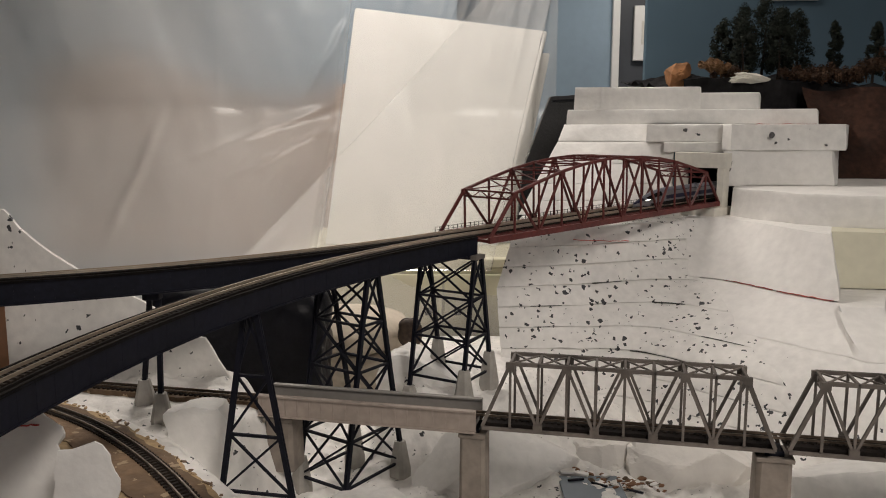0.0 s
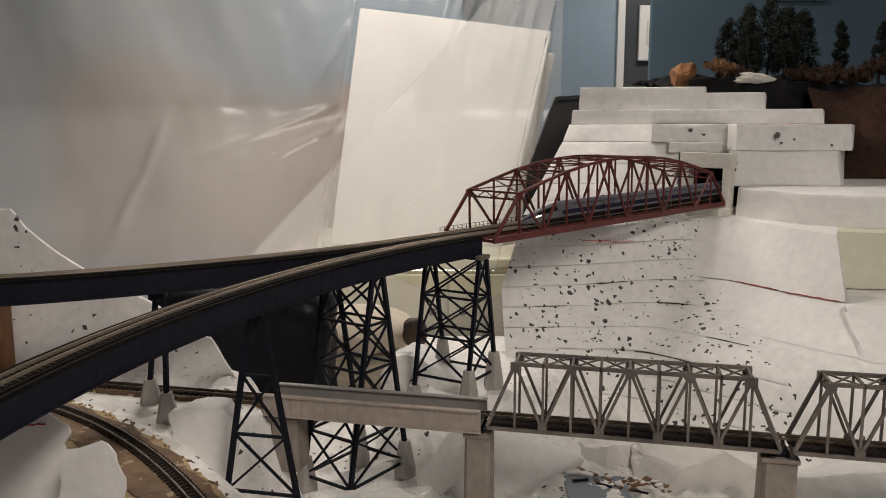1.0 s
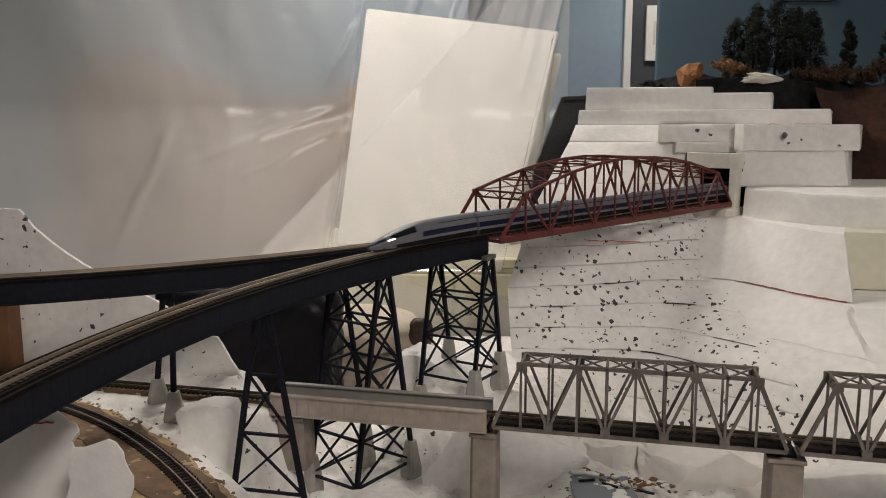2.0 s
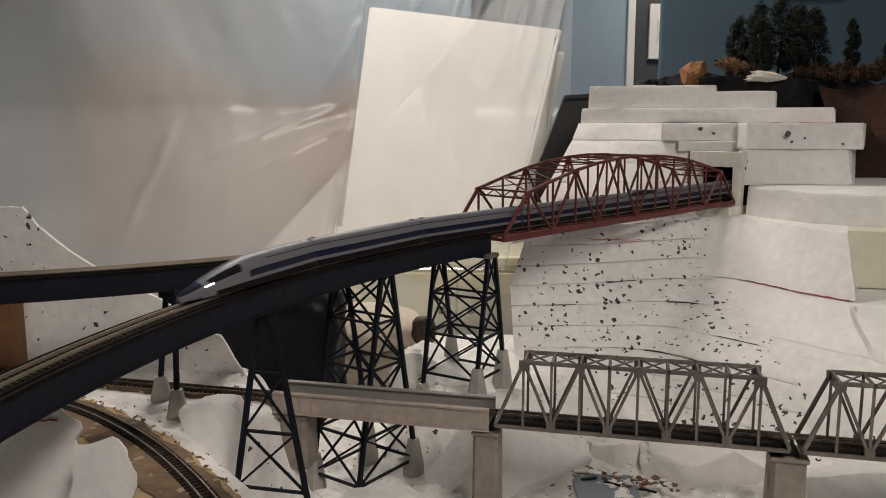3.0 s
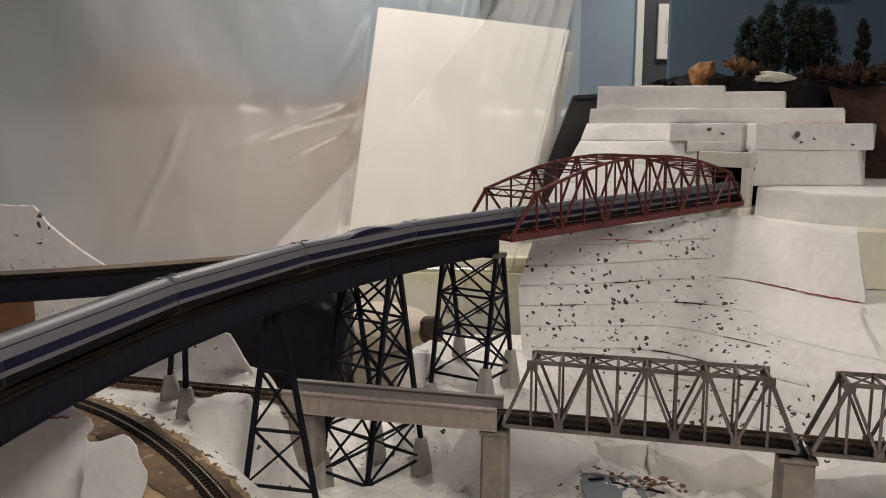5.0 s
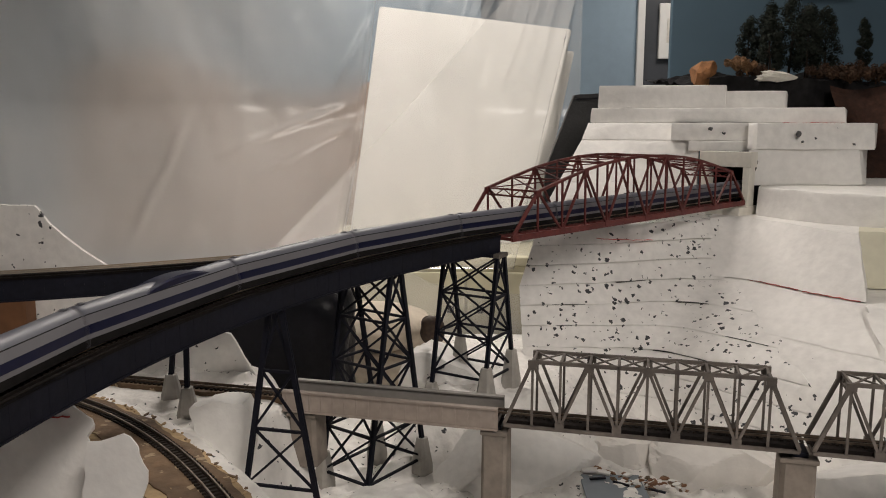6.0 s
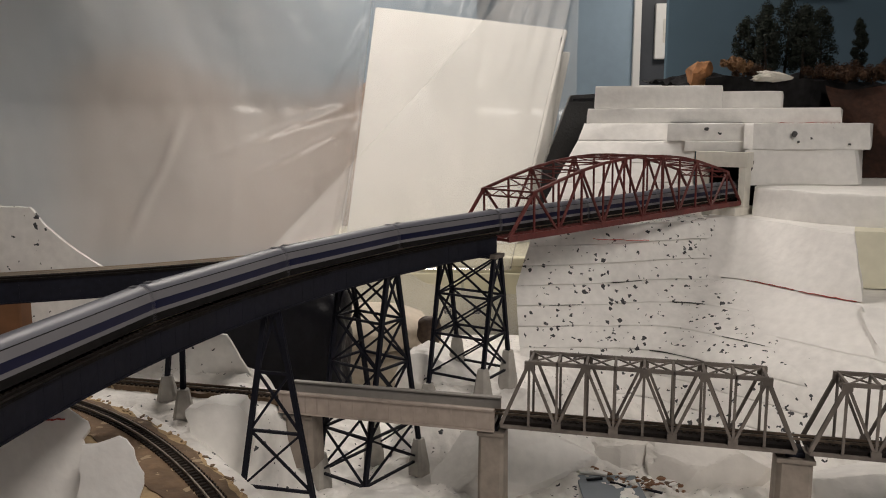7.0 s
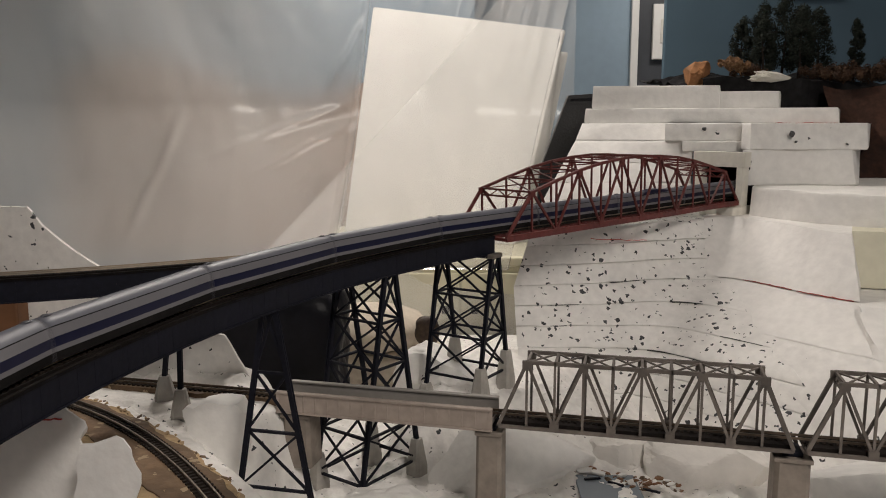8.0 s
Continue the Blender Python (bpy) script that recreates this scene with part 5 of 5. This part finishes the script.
# ---- train ----
SILVER = mat("silver_grey_paint", (0.15, 0.145, 0.155), 0.42, 0.0, scale=120, grain=0.03, blotch=0.06, bump=0.02)
ROOF_GREY = mat("grey_roof_paint", (0.11, 0.113, 0.135), 0.42, 0.0, scale=120, grain=0.04, blotch=0.06, bump=0.02)
NAVY = mat("navy_window_band", (0.007, 0.008, 0.030), 0.35, scale=120, grain=0.1, blotch=0.1, bump=0.0, spec=0.2)
SKIRT = mat("dark_skirt", (0.008, 0.007, 0.007), 0.7, scale=150, grain=0.25, blotch=0.35, bump=0.1, spec=0.12)
GANGWAY = mat("grey_rubber_gangway", (0.075, 0.075, 0.085), 0.6, scale=150, grain=0.1, blotch=0.1, bump=0.05)
HEADLIGHT = bpy.data.materials.new("headlight_glow")
HEADLIGHT.use_nodes = True
HEADLIGHT.node_tree.nodes["Principled BSDF"].inputs["Emission Color"].default_value = (1, 0.95, 0.85, 1)
HEADLIGHT.node_tree.nodes["Principled BSDF"].inputs["Emission Strength"].default_value = 6
CAR, CARS = 0.164, 15
HALF = ((0.0107, 0.0006), (0.0109, 0.0036), (0.0110, 0.0062), (0.0110, 0.0092), (0.0109, 0.0122), (0.0106, 0.0150), (0.0100, 0.0164), (0.0092, 0.0190),
        (0.0086, 0.0204), (0.0082, 0.0210), (0.0066, 0.0230), (0.0044, 0.0245), (0.0022, 0.0253), (0.0, 0.0256))
SECTION = HALF + tuple((-y, z) for y, z in reversed(HALF[:-1]))


def shell(car, xs, shape, kind_of):
    """Lofts the section along xs and splits it into painted zones."""
    zones = {}
    grids = [[shape(x, y, z) for y, z in SECTION] for x in xs]
    for i in range(len(xs) - 1):
        for j in range(len(SECTION) - 1):
            zm = (SECTION[j][1] + SECTION[j + 1][1]) / 2
            key = kind_of((xs[i] + xs[i + 1]) / 2, zm)
            bm, memo = zones.setdefault(key, (bmesh.new(), {}))
            vs = []
            for a, b in ((i, j), (i + 1, j), (i + 1, j + 1), (i, j + 1)):
                if (a, b) not in memo:
                    memo[(a, b)] = bm.verts.new(grids[a][b])
                vs.append(memo[(a, b)])
            bm.faces.new(vs)
    for k in (0, len(xs) - 1):
        bm = zones["body"][0]
        bm.faces.new([bm.verts.new(p) for p in grids[k]])
    mats = {"body": SILVER, "roof": ROOF_GREY, "window_band": NAVY, "skirt": SKIRT, "roof_line": SKIRT, "windscreen": BLACK_GLASS, "nose_band": NAVY}
    for key, (bm, _) in zones.items():
        ob = part(key, bm, mats[key], car, smooth=True)


BLACK_GLASS = mat("smoked_windscreen", (0.01, 0.01, 0.012), 0.12, scale=100, grain=0.1, blotch=0.1, bump=0.0)


def bogies(car):
    for x in (0.026, CAR - 0.030):
        bm = bmesh.new()
        box(bm, (x - 0.011, -0.0065, 0.0005), (x + 0.011, 0.0065, 0.004), 0.0006)
        b = part("bogie", bm, SKIRT, car)
        for dx in (-0.007, 0.007):
            for y in (-0.0045, 0.0045):
                bm = bmesh.new()
                bmesh.ops.create_cone(bm, segments=14, radius1=0.0027, radius2=0.0027, depth=0.0012, cap_ends=True)
                bmesh.ops.rotate(bm, cent=(0, 0, 0), matrix=Matrix.Rotation(math.pi / 2, 3, "X"), verts=bm.verts)
                bmesh.ops.translate(bm, vec=(x + dx, y, 0.0027), verts=bm.verts)
                part("wheel", bm, RAIL, b)


def middle_kind(x, z):
    if z < 0.0060:
        return "skirt"
    if 0.0092 < z < 0.0150:
        return "window_band"
    if 0.0203 < z < 0.0211:
        return "roof_line"
    return "roof" if z > 0.0211 else "body"


def middle_car():
    car = thing("train_car", None, "silver grey express train coach with navy window band", "train car", "train coaches")
    e = CAR - 0.0010
    xs = [0.0010, 0.0018] + [0.006 + (CAR - 0.012) * i / 12 for i in range(13)] + [e - 0.0006, e]

    def shape(x, y, z):
        k = 0.97 if x < 0.0015 or x > e - 0.0003 else 1.0
        return Vector((x, y * k, 0.0015 + (z - 0.0015) * (k + 0.0)))
    shell(car, xs, shape, middle_kind)
    for x0, x1 in ((-0.0004, 0.0010), (e, CAR + 0.0004)):
        bm = bmesh.new(); box(bm, (x0, -0.0090, 0.004), (x1, 0.0090, 0.0205), 0.0004)
        part("gangway", bm, GANGWAY, car)
    for x in (0.005, CAR - 0.010):
        bm = bmesh.new(); box(bm, (x, -0.002, 0.0252), (x + 0.005, 0.002, 0.0264), 0.0005)
        part("roof_box", bm, GANGWAY, car)
    bogies(car)
    return car


def nose_kind(x, z):
    if x > 0.095:
        return middle_kind(x, z)
    if z < 0.0060:
        return "skirt" if x > 0.03 else "body"
    if 0.0092 < z < 0.0150 and x > 0.070:
        return "window_band"
    if 0.026 < x < 0.066 and 0.0164 < z < 0.0230:
        return "windscreen"
    if x < 0.018 and z > 0.0190:
        return "nose_band"
    return "roof" if z > 0.0211 else "body"


def nose_car():
    car = thing("train_car", None, "silver grey express train end car with long pointed nose", "train car", "train coaches")
    xs = [0.0, 0.0006, 0.002, 0.004, 0.007, 0.011, 0.015, 0.020, 0.026, 0.032, 0.040, 0.048, 0.055, 0.062, 0.070, 0.078, 0.086, 0.095, 0.11, 0.13, CAR - 0.004, CAR - 0.0010]

    def shape(x, y, z):
        t = min(1, x / 0.092)
        w = 0.10 + 0.90 * math.sin(math.pi / 2 * t ** 0.62) ** 0.9
        h = 0.18 + 0.82 * math.sin(math.pi / 2 * t ** 0.9) ** 1.05
        lift = 0.0012 * (1 - t) ** 2
        zz = 0.0015 + lift + (z - 0.0015) * h
        return Vector((x, y * w, zz))
    shell(car, xs, shape, nose_kind)
    bm = bmesh.new(); box(bm, (CAR - 0.0010, -0.0085, 0.004), (CAR + 0.0004, 0.0085, 0.0205), 0.0004)
    part("gangway", bm, GANGWAY, car)
    for sg in (-1, 1):
        a, b = shape(0.022, sg * 0.0100, 0.0164), shape(0.030, sg * 0.0100, 0.0164)
        bm = bmesh.new(); beam(bm, a + Vector((0, sg * 0.0002, 0.0002)), b + Vector((0, sg * 0.0002, 0.0002)), 0.0010, 0.0009)
        part("headlight", bm, HEADLIGHT, car, "lit white headlight")
    bogies(car)
    return car


def pantograph_cover(car):
    bm = bmesh.new()
    rings = []
    for f in range(13):
        t = f / 12
        x = CAR - 0.108 + 0.080 * t
        h = 0.0074 * math.sin(math.pi * min(1, max(0, t))) ** 0.55
        w = 0.0086 - 0.0012 * t
        rings.append([bm.verts.new((x, y * w, 0.0195 + max(0.0003, h) * z)) for y, z in ((-1, 0), (-0.97, 0.8), (-0.8, 1), (0.8, 1), (0.97, 0.8), (1, 0))])
    for a, b in zip(rings, rings[1:]):
        for i in range(6):
            bm.faces.new((a[i], a[(i + 1) % 6], b[(i + 1) % 6], b[i]))
    bm.faces.new(rings[0]); bm.faces.new(list(reversed(rings[-1])))
    part("pantograph_cover", bm, NAVY, car, "dark blue roof fairing")


def build_train():
    cars = [nose_car()]
    first = middle_car()
    cars.append(first)
    for i in range(2, CARS):
        cars.append(copy_thing(first, pose(0, 0, 0)))
    for i in (4, 12):
        pantograph_cover(cars[i])
        cars[i]["label"] = "silver grey express coach with dark blue pantograph fairing"
    return cars


train = build_train()


def car_pose(i, t):
    s = 0.335 - 0.2577 * t + i * CAR
    a, b = front_line(s + 0.026)[0], front_line(s + CAR - 0.030)[0]
    d = (b - a).normalized()
    side = Vector((0, 0, 1)).cross(d).normalized()
    up = d.cross(side)
    m = Matrix((d, side, up)).transposed().to_4x4()
    m.translation = a - d * 0.026
    return m


def motions():
    for i, car in enumerate(train):
        walk(car, [(0.25 * k, car_pose(i, 0.25 * k)) for k in range(33)])


motions()
